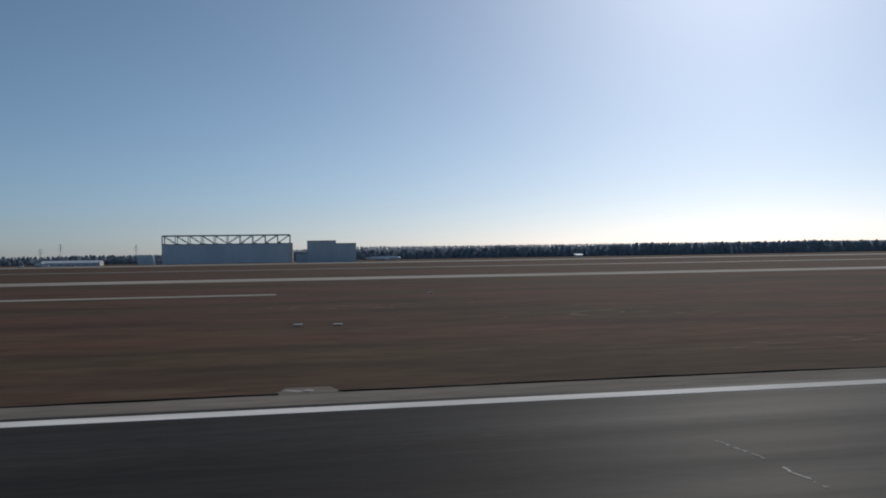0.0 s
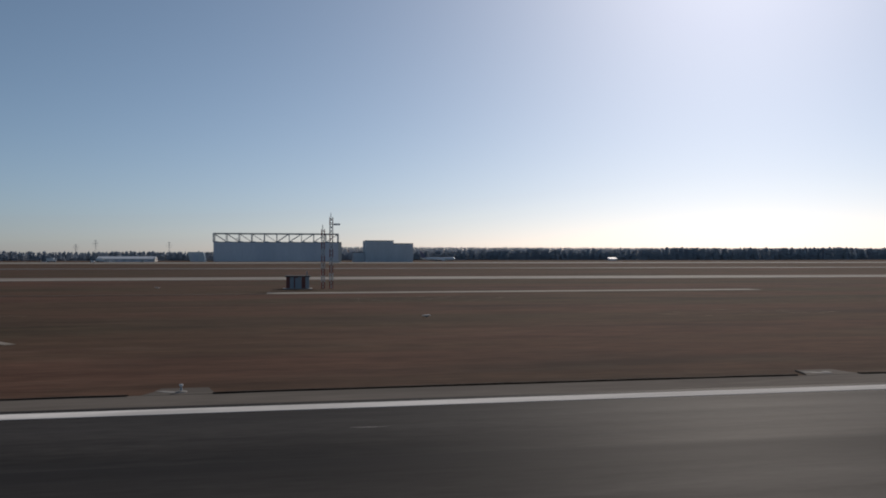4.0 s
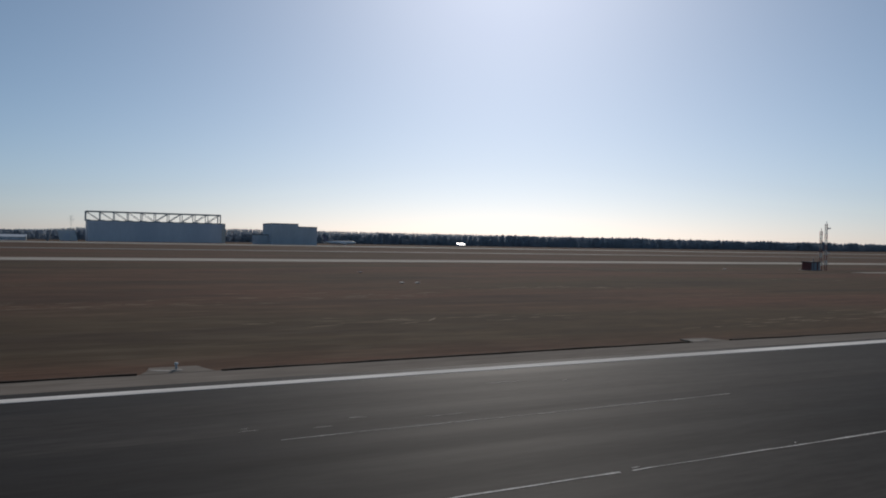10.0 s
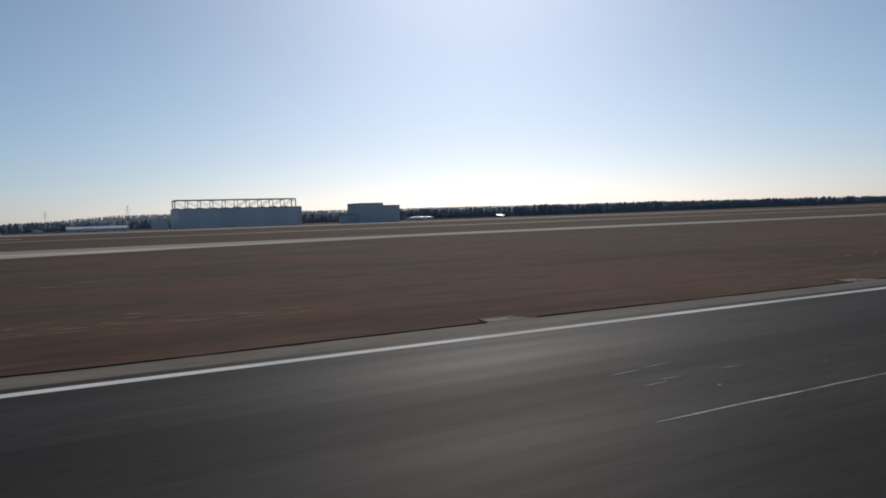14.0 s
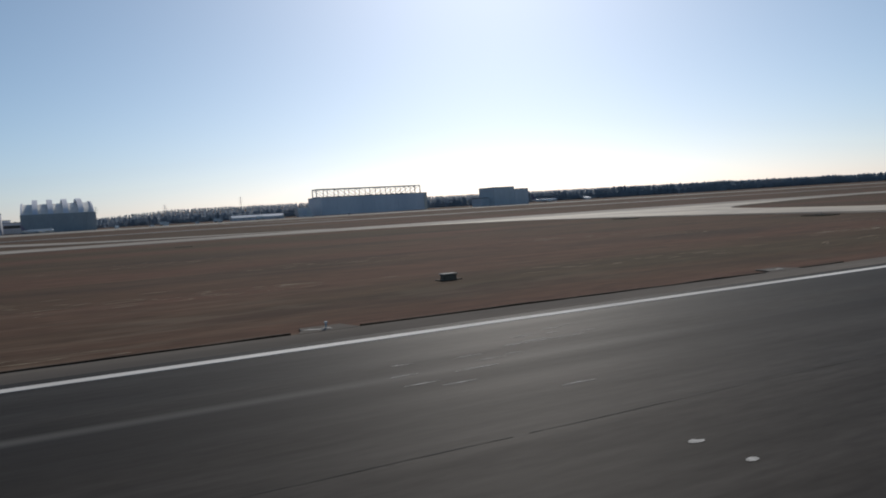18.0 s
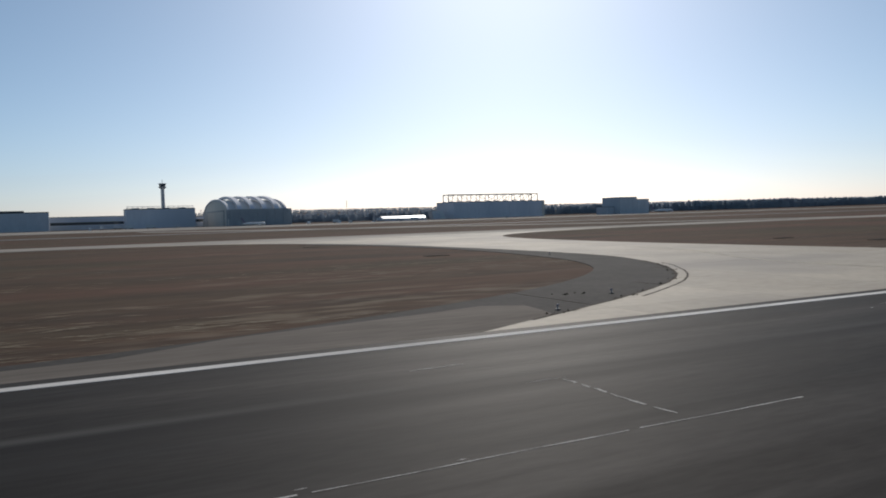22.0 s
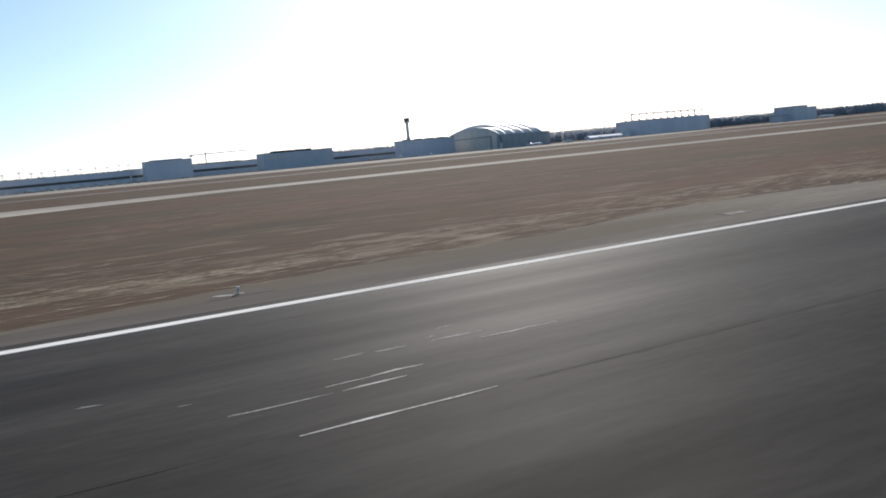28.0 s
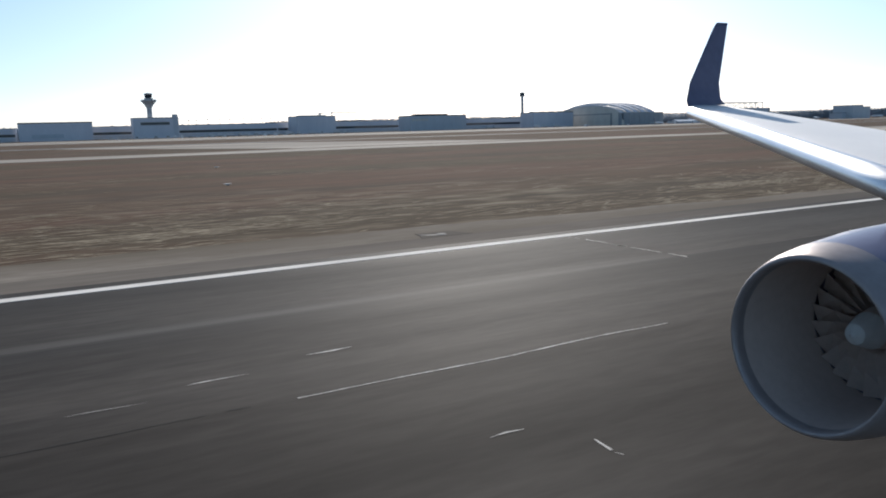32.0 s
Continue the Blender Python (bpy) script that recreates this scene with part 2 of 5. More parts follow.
lane_wear(M_ASPHALT)
M_SHOULDER = material("shoulder_asphalt", (0.155, 0.134, 0.112), (0.250, 0.220, 0.186), 0.8, 1.0, 0.3, (0.2, 1, 1), 7, (0.09, 0.08, 0.07), 0.2, spec=0.05)
M_TAXIFAR = material("worn_far_concrete", (0.270, 0.244, 0.208), (0.390, 0.355, 0.305), 0.2, 0.9, 0.1, (0.3, 1, 1), 9, (0.20, 0.180, 0.155), 0.3, spec=0.08)
M_CONCRETE = material("taxiway_concrete", (0.352, 0.303, 0.232), (0.462, 0.406, 0.318), 0.35, 0.8, 0.2, (1, 1, 1), 9, (0.255, 0.226, 0.192), 0.3, spec=0.25, rand=0.07)
M_VERGE = material("sandy_verge", (0.150, 0.130, 0.106), (0.262, 0.232, 0.196), 1.2, 1.0, 0.4, (0.25, 1, 1), 7, (0.125, 0.105, 0.080), 0.2, spec=0.05)
M_TRACKDULL = material("overgrown_track", (0.100, 0.080, 0.060), (0.170, 0.142, 0.110), 1.0, 1.0, 0.3, spec=0.05)
M_TAXIASPHALT = material("taxiway_asphalt", (0.110, 0.104, 0.098), (0.185, 0.175, 0.165), 0.3, 0.85, 0.2, (0.3, 1, 1), 8, (0.09, 0.085, 0.08), 0.2, spec=0.3)
M_WHITE = material("white_marking_paint", (0.68, 0.65, 0.60), (0.83, 0.80, 0.75), 1.5, 0.9, 0.1, (0.4, 2, 1), 9, (0.5, 0.48, 0.45), 0.4, spec=0.15)
M_TDZ = material("worn_white_marking", (0.40, 0.375, 0.335), (0.68, 0.65, 0.60), 0.7, 0.92, 0.1, (0.12, 3, 1), 6, (0.24, 0.225, 0.20), 0.8, spec=0.1)
M_YELLOW = material("yellow_marking_paint", (0.54, 0.49, 0.060), (0.70, 0.64, 0.120), 1.8, 0.9, 0.1, (1, 1, 1), 8, (0.42, 0.38, 0.10), 0.3, spec=0.08)
M_YELLOWWORN = material("worn_yellow_marking", (0.50, 0.455, 0.33), (0.66, 0.61, 0.46), 0.9, 0.85, 0.1, (1, 1, 1), 8, (0.36, 0.325, 0.26), 0.35, spec=0.1)
M_BLACKPATCH = material("black_asphalt_patch", (0.020, 0.019, 0.018), (0.042, 0.039, 0.037), 2, 0.9, 0.3, spec=0.2)
# Pale filler, base brightened further to paint in its sun glint.
M_SEAL = material("glint_pale_crack_filler", (0.30, 0.285, 0.262), (0.70, 0.68, 0.64), 2.5, 0.9, 0.1, spec=0.15)
M_JOINT = material("worn_joint_sealant", (0.20, 0.172, 0.138), (0.33, 0.288, 0.236), 0.9, 0.9)
M_PAD = material("light_pad_concrete", (0.20, 0.185, 0.165), (0.33, 0.31, 0.28), 2.0, 0.9, 0.2, rand=0.25)
M_TRACK = material("gravel_track", (0.20, 0.175, 0.14), (0.34, 0.305, 0.255), 1.0, 0.95, 0.3, rand=0.0, spec=0.1)
# Dark earth for joints, also carrying the painted shadow line of the turf edge.
M_PEATSHADE = material("dark_earth_and_shade", (0.024, 0.017, 0.012), (0.058, 0.042, 0.030), 1.5, 0.95, 0.4, spec=0.1)
M_MOSS = material("dark_olive_moss", (0.046, 0.042, 0.023), (0.085, 0.076, 0.045), 2.5, 1.0, 0.4, spec=0.05)
M_TUFT = material("dry_grass_tufts", (0.12, 0.09, 0.058), (0.32, 0.27, 0.19), 1.1, 0.95, 0.0, spec=0.1)
# Three claddings, bases raised and blued to paint in haze over far buildings.
M_HAZECLAD = material("haze_lightened_cladding", (0.67, 0.67, 0.71), (0.75, 0.75, 0.79), 0.15, 0.55, 0.05, (1, 1, 0.3), 6, (0.60, 0.615, 0.67), 0.3)
M_HAZEDARKCLAD = material("haze_lightened_dark_cladding", (0.50, 0.53, 0.57), (0.58, 0.61, 0.65), 0.2, 0.5, 0.05, (1, 1, 0.3), 6)
M_ANNEX = material("dark_annex_cladding", (0.26, 0.285, 0.31), (0.32, 0.345, 0.37), 0.2, 0.6, 0.05, (1, 1, 0.3), 6)
M_LIGHTCLAD = material("pale_cladding", (0.58, 0.55, 0.49), (0.70, 0.67, 0.60), 0.2, 0.5, 0.05, (1, 1, 0.3), 6)
M_STEEL = material("galvanised_steel", (0.26, 0.27, 0.28), (0.38, 0.39, 0.40), 0.8, 0.45, 0.0, metal=0.6)
M_ROOFPALE = material("pale_roof_sheet", (0.60, 0.59, 0.56), (0.74, 0.73, 0.69), 0.3, 0.5, 0.05)
M_ROOFDARK = material("dark_roof_felt", (0.06, 0.06, 0.062), (0.10, 0.10, 0.10), 0.4, 0.8)
M_TOWERCON = material("tower_concrete", (0.46, 0.47, 0.48), (0.56, 0.57, 0.58), 0.4, 0.8)
M_GLASS = material("dark_window_glass", (0.03, 0.04, 0.05), (0.05, 0.06, 0.075), 0.3, 0.08)
M_RED = material("red_warning_paint", (0.27, 0.070, 0.052), (0.37, 0.105, 0.085), 1.5, 0.6)
M_HUTRED = material("dull_dark_red_panel", (0.15, 0.050, 0.042), (0.21, 0.075, 0.062), 1.5, 0.8)
M_MASTWHITE = material("white_mast_paint", (0.55, 0.54, 0.52), (0.72, 0.71, 0.69), 1.5, 0.6)
# Foliage base and translucency raised well above leaf tones to imitate distance haze.
M_HAZETREE = material("haze_pale_foliage", (0.33, 0.36, 0.40), (0.40, 0.43, 0.47), 0.10, 1.0, 0.0, fine=6, c=(0.36, 0.385, 0.42), blot=0.2, spec=0.02, through=(0.36, 0.40, 0.46))
M_AIRWHITE = material("white_aircraft_paint", (0.62, 0.63, 0.64), (0.74, 0.75, 0.76), 0.5, 0.35, spec=0.5)
# Navy lifted towards lavender, painting in the haze of the cabin window.
M_NAVY = material("haze_lifted_navy_paint", (0.125, 0.116, 0.182), (0.160, 0.150, 0.225), 1.0, 0.28)
# Matte near-white base stands in for sun glare on the metal skin.
M_WING = material("glare_white_wing_skin", (0.89, 0.875, 0.85), (0.94, 0.925, 0.90), 1.2, 0.6, 0.02, (1, 1, 1), 5, (0.86, 0.85, 0.83), 0.5, metal=0.0)
M_SLAT = material("polished_slat_metal", (0.84, 0.84, 0.85), (0.92, 0.92, 0.92), 1.2, 0.42, 0.01, (1, 1, 1), 5, metal=0.85)
M_LIP = material("polished_inlet_lip", (0.30, 0.26, 0.25), (0.38, 0.33, 0.32), 2.0, 0.45, metal=0.3)
# Liner and fan colours raised to paint in the glare veiling the dark inlet.
M_LINER = material("glare_lightened_liner", (0.50, 0.405, 0.35), (0.57, 0.465, 0.41), 3.0, 0.75, spec=0.2)
M_FAN = material("glare_lightened_fan", (0.66, 0.55, 0.49), (0.74, 0.62, 0.55), 3.0, 0.75, spec=0.2)
M_RUBBER = material("tyre_rubber", (0.015, 0.015, 0.015), (0.03, 0.03, 0.03), 5.0, 0.8)
M_CAR = material("car_paint", (0.55, 0.55, 0.55), (0.7, 0.7, 0.7), 1.0, 0.3, rand=0.6)


# ---- building blocks ----
def mesh_of(name, bm, mat, smooth=False):
    me = bpy.data.meshes.new(name)
    bm.normal_update()
    bm.to_mesh(me)
    bm.free()
    for m in (mat if isinstance(mat, (list, tuple)) else [mat]):
        me.materials.append(m)
    if smooth:
        me.shade_smooth()
    return me


def part(name, bm, mat, parent=None, label="", smooth=False):
    ob = new(name, mesh_of(name, bm, mat, smooth))
    if parent:
        ob.parent = parent
    return tagged(ob, label)


def thing(name, at, label, category, group="", kind=""):
    ob = new(name)
    ob.empty_display_size = 0.5
    ob.matrix_world = Matrix.Translation(at)
    return tagged(ob, label, category, group, kind)


def box(bm, x0, x1, y0, y1, z0, z1, bevel=0.0):
    made = bmesh.ops.create_cube(bm, size=1.0, matrix=Matrix.Translation(((x0 + x1) / 2, (y0 + y1) / 2, (z0 + z1) / 2)) @ Matrix.Diagonal((x1 - x0, y1 - y0, z1 - z0, 1)))
    if bevel:
        es = list({e for v in made["verts"] for e in v.link_edges})
        bmesh.ops.bevel(bm, geom=es, offset=bevel, segments=1, affect="EDGES")
    return bm


def boxed(x0, x1, y0, y1, z0, z1, bevel=0.0):
    return box(bmesh.new(), x0, x1, y0, y1, z0, z1, bevel)


def beam(bm, p, q, r, sides=6):
    p, q = Vector(p), Vector(q)
    m = Matrix.Translation((p + q) / 2) @ (q - p).to_track_quat("Z", "Y").to_matrix().to_4x4()
    bmesh.ops.create_cone(bm, cap_ends=True, segments=sides, radius1=r, radius2=r, depth=(q - p).length, matrix=m)
    return bm


def turned(profile, seg=32, axis="Z", at=(0, 0, 0), closed=False):
    """A surface of revolution; profile: (radius, height)."""
    bm = bmesh.new()
    rings = []
    for r, h in profile:
        ring = []
        for k in range(seg):
            a = 2 * math.pi * k / seg
            p = Vector((r * math.cos(a), r * math.sin(a), h)) if axis == "Z" else Vector((h, r * math.cos(a), r * math.sin(a)))
            ring.append(bm.verts.new(p + Vector(at)))
        rings.append(ring)
    for u, v in zip(rings, rings[1:]):
        for k in range(seg):
            bm.faces.new((u[k], u[(k + 1) % seg], v[(k + 1) % seg], v[k]))
    if closed:
        bm.faces.new(rings[0][::-1])
        bm.faces.new(rings[-1])
    bmesh.ops.recalc_face_normals(bm, faces=bm.faces)
    return bm


def slab(points, z0, z1):
    """A plate over a plan outline."""
    bm = bmesh.new()
    top = [bm.verts.new((x, y, z1)) for x, y in points]
    f = bm.faces.new(top)
    f.normal_update()
    if f.normal.z < 0:
        f.normal_flip()
    r = bmesh.ops.extrude_face_region(bm, geom=[f])
    for v in [g for g in r["geom"] if isinstance(g, bmesh.types.BMVert)]:
        v.co.z = z1
    for v in top:
        v.co.z = z0
    bmesh.ops.recalc_face_normals(bm, faces=bm.faces)
    return bm


def smoothed(points, n=6):
    """Catmull-Rom through plan points."""
    p = [Vector(q) for q in points]
    p = [p[0] * 2 - p[1]] + p + [p[-1] * 2 - p[-2]]
    out = []
    for i in range(1, len(p) - 2):
        a, b, c, d = p[i - 1:i + 3]
        for k in range(n):
            t = k / n
            out.append(0.5 * ((2 * b) + (c - a) * t + (2 * a - 5 * b + 4 * c - d) * t * t + (3 * b - a - 3 * c + d) * t ** 3))
    out.append(p[-2])
    return [tuple(q) for q in out]


def ribbon(points, width, z0, z1):
    """A painted or laid strip along plan points."""
    bm = bmesh.new()
    pts = [Vector(q) for q in points]
    rows = []
    for i, p in enumerate(pts):
        d = (pts[min(i + 1, len(pts) - 1)] - pts[max(i - 1, 0)]).normalized()
        s = Vector((-d.y, d.x)) * width / 2
        rows.append([bm.verts.new((*(p + s), z1)), bm.verts.new((*(p - s), z1)), bm.verts.new((*(p - s), z0)), bm.verts.new((*(p + s), z0))])
    for u, v in zip(rows, rows[1:]):
        for k in range(4):
            bm.faces.new((u[k], u[(k + 1) % 4], v[(k + 1) % 4], v[k]))
    bm.faces.new(rows[0])
    bm.faces.new(rows[-1][::-1])
    bmesh.ops.recalc_face_normals(bm, faces=bm.faces)
    return bm


def structure(name, bm, mat, label, category, smooth=False):
    return tagged(part(name, bm, mat, smooth=smooth), label, category, kind="structure")


# ---- the field ----
EDGE, GRASS = 12.375, 13.75           # middle of the runway's edge line; where the grass begins


def land(x, y):
    """Level field, rising beyond the near woods to a low far ridge."""
    return 0.0165 * max(0.0, min(y, 2400.0) - 700.0) * max(0.0, min(1.0, (x + 330.0) / 400.0))


def ground_sheet():
    """One sheet to the horizon, finer near the runway, with a low rise of land far off."""
    xs = [-4200, -2600, -1700, -1200] + list(range(-1000, 400, 20)) + [400, 700, 1000, 1400, 1900, 2600, 4200]
    ys = [-3000, -1200, -400, -120, -20, 13.7, 14.2, 16, 20, 26, 34, 44, 56, 68, 80, 110, 150, 220, 320, 450, 600, 760, 1000, 1400, 2000, 2400, 3000, 4500]
    bm = bmesh.new()
    grid = []
    for y in ys:
        line = []
        for x in xs:
            line.append(bm.verts.new((x, y, land(x, y))))
        grid.append(line)
    for a, b in zip(grid, grid[1:]):
        for i in range(len(xs) - 1):
            bm.faces.new((a[i], a[i + 1], b[i + 1], b[i]))
    return bm


structure("ground", ground_sheet(), M_GRASS, "dry brown winter grass field beside the runway", "grass field", smooth=True)
structure("runway", boxed(-1500, 900, -16.5, EDGE + 0.3, -0.3, 0.03), M_ASPHALT, "dark grey asphalt runway with rubber streaks", "runway")
structure("runway_shoulder", boxed(-1500, 900, EDGE + 0.3, GRASS, -0.3, 0.026), M_SHOULDER, "pale grey-brown asphalt strip outside the edge line", "runway shoulder")
structure("runway_edge_line_1", slab([(-1500, EDGE - 0.35), (-112, EDGE - 0.35), (-96, EDGE - 0.36), (-96, EDGE + 0.045), (-112, EDGE - 0.075), (-1500, EDGE - 0.075)], 0.02, 0.036), M_WHITE, "solid white painted runway edge line", "runway marking")
structure("runway_edge_line_2", boxed(-96, 900, EDGE - 0.36, EDGE + 0.045, 0.02, 0.036), M_WHITE, "broad solid white painted runway edge line", "runway marking")

# crumbling lip of turf along the shoulder, its shadow line painted into the dark earth
LIGHTS = [-12.62 * k - (4.6 if k > 30 else 0.0) for k in range(-3, 60)]


def turf_lip():
    """A continuous low bank of earth with a wavering face."""
    bm = bmesh.new()
    last = None
    for k in range(2400):
        x = -760 + 0.35 * k
        if any(a < x < b for a, b in ((-800, -508), (-250, -198), (-376, -327))) or any(abs(x - q) < 0.5 for q in LIGHTS):
            last = None
            continue
        o = 0.05 * math.sin(x * 0.35) + 0.05 * noise.noise(Vector((x * 0.9, 0, 0))) + random.uniform(-0.012, 0.012)
        h = 0.050 + 0.014 * noise.noise(Vector((x * 0.5, 3, 0))) + random.uniform(-0.003, 0.003)
        row = [bm.verts.new((x, GRASS + o, 0.0)), bm.verts.new((x, GRASS + o + 0.01, h)), bm.verts.new((x, GRASS + o + 0.09, h * 0.9)), bm.verts.new((x, GRASS + o + 0.16, 0.0))]
        if last:
            for q in range(3):
                bm.faces.new((last[q], row[q], row[q + 1], last[q + 1]))
        last = row
    bmesh.ops.recalc_face_normals(bm, faces=bm.faces)
    return bm


tagged(part("turf_edge", turf_lip(), M_PEATSHADE), "ragged earth edge of the turf, its shadow line painted dark", "turf edge", kind="stuff")

# lengthwise joints of the asphalt, part pale filler, part dark
RUNS = [(-653.6, -652.7), (-649.6, -648.4), (-616.0, -614.6), (-614.3, -613.8), (-613.5, -612.2), (-600, -594.4), (-548.4, -546.5), (-514.9, -512.7), (-490, -455), (-428, -416), (-400, -374), (-369, -361), (-357, -337.8),
        (-243.2, -242.4), (-225, -211), (-180, -140), (-129, -104)]
DARK_RUNS = [(-700, -692.4), (-648.3, -616.3), (-594.2, -549.0), (-546.4, -515.1), (-512.5, -491), (-454, -429), (-284.8, -243.5)]
FINE_RUNS = [(-151.0, -146.8), (-145.2, -140.8), (-129.2, -122.8), (-113.2, -106.0), (-96.2, -90.6)]


def joint_strip(runs, y, lo, hi, drift):
    """A lengthwise joint, laid run by run with a wavering, crumbling width and loose chips beside it."""
    bm = bmesh.new()
    for a, b in runs:
        x, o, v = a, 0.0, lo
        while x < b:
            n = min(random.uniform(0.12, 0.7), b - x + 0.01)
            q, w = o * 0.7 + random.uniform(-drift, drift), random.uniform(lo, hi) * (0.5 + 0.5 * random.random())
            if n > 0.2 or random.random() < 0.8:
                bm.faces.new([bm.verts.new(p) for p in ((x, y + o - v, 0.0336), (x + n, y + q - w, 0.0336), (x + n, y + q + w, 0.0336), (x, y + o + v, 0.0336))])
            if random.random() < 0.10:
                c, d, e = x + n / 2, y + random.choice((-1, 1)) * random.uniform(1.5, 4.0) * hi, random.uniform(0.02, 0.10)
                bm.faces.new([bm.verts.new(p) for p in ((c - e, d, 0.0334), (c, d - 0.3 * hi, 0.0334), (c + e, d, 0.0334), (c + e * 0.3, d + 0.4 * hi, 0.0334))])
            x, o, v = x + n, q, w
    bm.normal_update()
    bmesh.ops.reverse_faces(bm, faces=[f for f in bm.faces if f.normal.z < 0])
    return bm


structure("asphalt_joint_1", joint_strip(RUNS, 6.06, 0.008, 0.030, 0.010), M_SEAL, "pale filled lengthwise joint in the asphalt", "pavement joint")
structure("asphalt_joint_4", joint_strip([(-317, -285)], 6.22, 0.012, 0.036, 0.010), M_SEAL, "pale filled lengthwise joint in the asphalt", "pavement joint")
structure("asphalt_joint_2", joint_strip(FINE_RUNS, 8.65, 0.006, 0.015, 0.012), M_SEAL, "thin pale lengthwise joint in the asphalt", "pavement joint")
structure("asphalt_joint_3", joint_strip(DARK_RUNS, 6.06, 0.005, 0.011, 0.008), M_BLACKPATCH, "thin dark open lengthwise joint in the asphalt", "pavement joint")

# sealed cracks straight across the runway
CRACKS = [(5.1, 6.9, 8.9), (-162.6, 6.2, 12.1), (-210.6, 6.3, 12.0), (-236.2, 7.6, 12.1), (-236.17, 7.6, 12.1), (-158.7, 7.8, 8.8), (-150.5, 6.1, 8.6), (-330.7, 6.9, 9.6),
          (-338.8, 6.4, 9.0), (-350.5, 4.9, 8.4), (-362.7, 6.3, 8.4), (-390.2, 4.2, 6.3), (-436.2, 3.0, 6.4), (-498.3, 3.4, 6.0), (-525.0, 5.6, 7.6), (-560.7, 6.2, 9.6),
          (-595.8, 6.4, 9.6), (-604.0, 3.2, 8.2), (-614.6, 3.6, 5.7), (-684.3, 8.9, 12.0), (-684.28, 8.9, 10.5), (-690.5, 3.7, 4.0)]
for cx, y0, y1 in CRACKS:
    bm, y, o = bmesh.new(), y0, 0.0
    while y < y1:
        n, w = random.uniform(0.04, 0.15), random.uniform(0.007, 0.026) * (0.6 if y < 6 else 1.0)
        if random.random() < (0.72 if y > 6 else 0.5):
            q = o + random.uniform(-0.03, 0.03)
            vs = [bm.verts.new(p) for p in ((cx + o - w, y, 0.0338), (cx + o + w, y, 0.0338), (cx + q + w * 0.7, y + n, 0.0338), (cx + q - w * 0.7, y + n, 0.0338))]
            bm.faces.new(vs)
            o = q * 0.8
        y += n
    bmesh.ops.recalc_face_normals(bm, faces=bm.faces)
    if bm.faces and bm.faces[:][0].normal.z < 0:
        bmesh.ops.reverse_faces(bm, faces=bm.faces)
    structure("sealed_crack", bm, M_SEAL, "broken pale sealed crack across the asphalt", "pavement crack")

for x0, x1, y0, w in ((-692.0, -687.8, 6.03, 0.018), (-237.4, -236.1, 8.2, 0.024), (-150.5, -146.9, 8.6, 0.020), (-128.1, -127.1, 5.9, 0.05)):
    bm, x, o = bmesh.new(), x0, 0.0
    while x < x1:
        n, q = random.uniform(0.15, 0.45), o * 0.8 + random.uniform(-0.015, 0.015)
        v, u = random.uniform(0.4, 1.0) * w, random.uniform(0.3, 0.8) * w
        bm.faces.new([bm.verts.new(p) for p in ((x, y0 + o - v, 0.0338), (x + n, y0 + q - u, 0.0338), (x + n, y0 + q + u, 0.0338), (x, y0 + o + v, 0.0338))])
        x, o = x + n, q
    structure("sealed_seam", bm, M_SEAL, "thin pale sealed seam along the asphalt", "pavement crack")

WORN = [(-262.6, 10.4, 9), (-288.9, 5.4, 9), (-313.2, 8.2, 5), (-418.8, 7.8, 9), (-578.6, 7.9, 4), (-612.3, 8.3, 16), (-610.2, 8.3, 9), (-613.8, 8.0, 6), (-162.6, 6.15, 5), (-94.8, 7.5, 16),
        (-142.5, 6.7, 4), (-144.2, 6.0, 6), (-127.3, 5.6, 8), (-151.2, 7.3, 9), (-150.2, 10.2, 9), (-54.5, 9.0, 6), (-352.2, 10.4, 9)]
# single long scars: from, to, distance from the centre line
SCARS_NEAR = [(-240.7, -240.2, 10.2), (-240.7, -240.4, 8.16), (-239.0, -238.4, 8.1), (-265.9, -265.4, 8.6), (-265.0, -264.3, 8.93), (-265.5, -265.0, 8.35), (-263.6, -263.1, 10.0), (-263.0, -262.2, 10.0),
              (-264.4, -263.9, 7.37), (-286.2, -284.7, 10.77), (-288.1, -287.2, 8.75), (-287.9, -287.3, 10.9), (-288.7, -287.8, 7.1), (-311.3, -309.7, 9.48), (-311.8, -310.3, 8.56), (-310.2, -309.7, 8.63),
              (-315.0, -314.5, 8.28), (-314.0, -313.3, 8.35), (-314.1, -313.2, 7.79), (-314.7, -313.7, 7.08), (-312.9, -312.2, 7.87), (-364.2, -363.3, 10.1)]
SCARS_FAR = [(-416.0, -415.1, 10.2), (-419.0, -418.1, 9.03), (-422.5, -421.8, 7.62), (-421.6, -421.0, 7.44), (-514.2, -513.5, 4.5), (-546.2, -545.5, 8.1), (-545.7, -544.6, 7.8), (-546.9, -546.5, 8.14),
             (-547.8, -547.3, 7.25), (-547.3, -546.7, 7.27), (-547.7, -547.0, 7.0), (-548.8, -547.8, 7.0), (-580.3, -578.8, 8.0), (-580.0, -579.3, 7.5), (-583.6, -580.8, 5.43), (-582.1, -581.4, 5.46),
             (-613.9, -613.5, 7.9), (-652.9, -651.8, 7.37), (-652.6, -651.4, 5.4), (-653.6, -653.2, 7.38), (-652.3, -651.9, 4.8), (-650.9, -649.3, 5.43), (-647.5, -647.0, 8.0), (-691.5, -691.0, 7.2), (-691.1, -690.8, 4.44)]


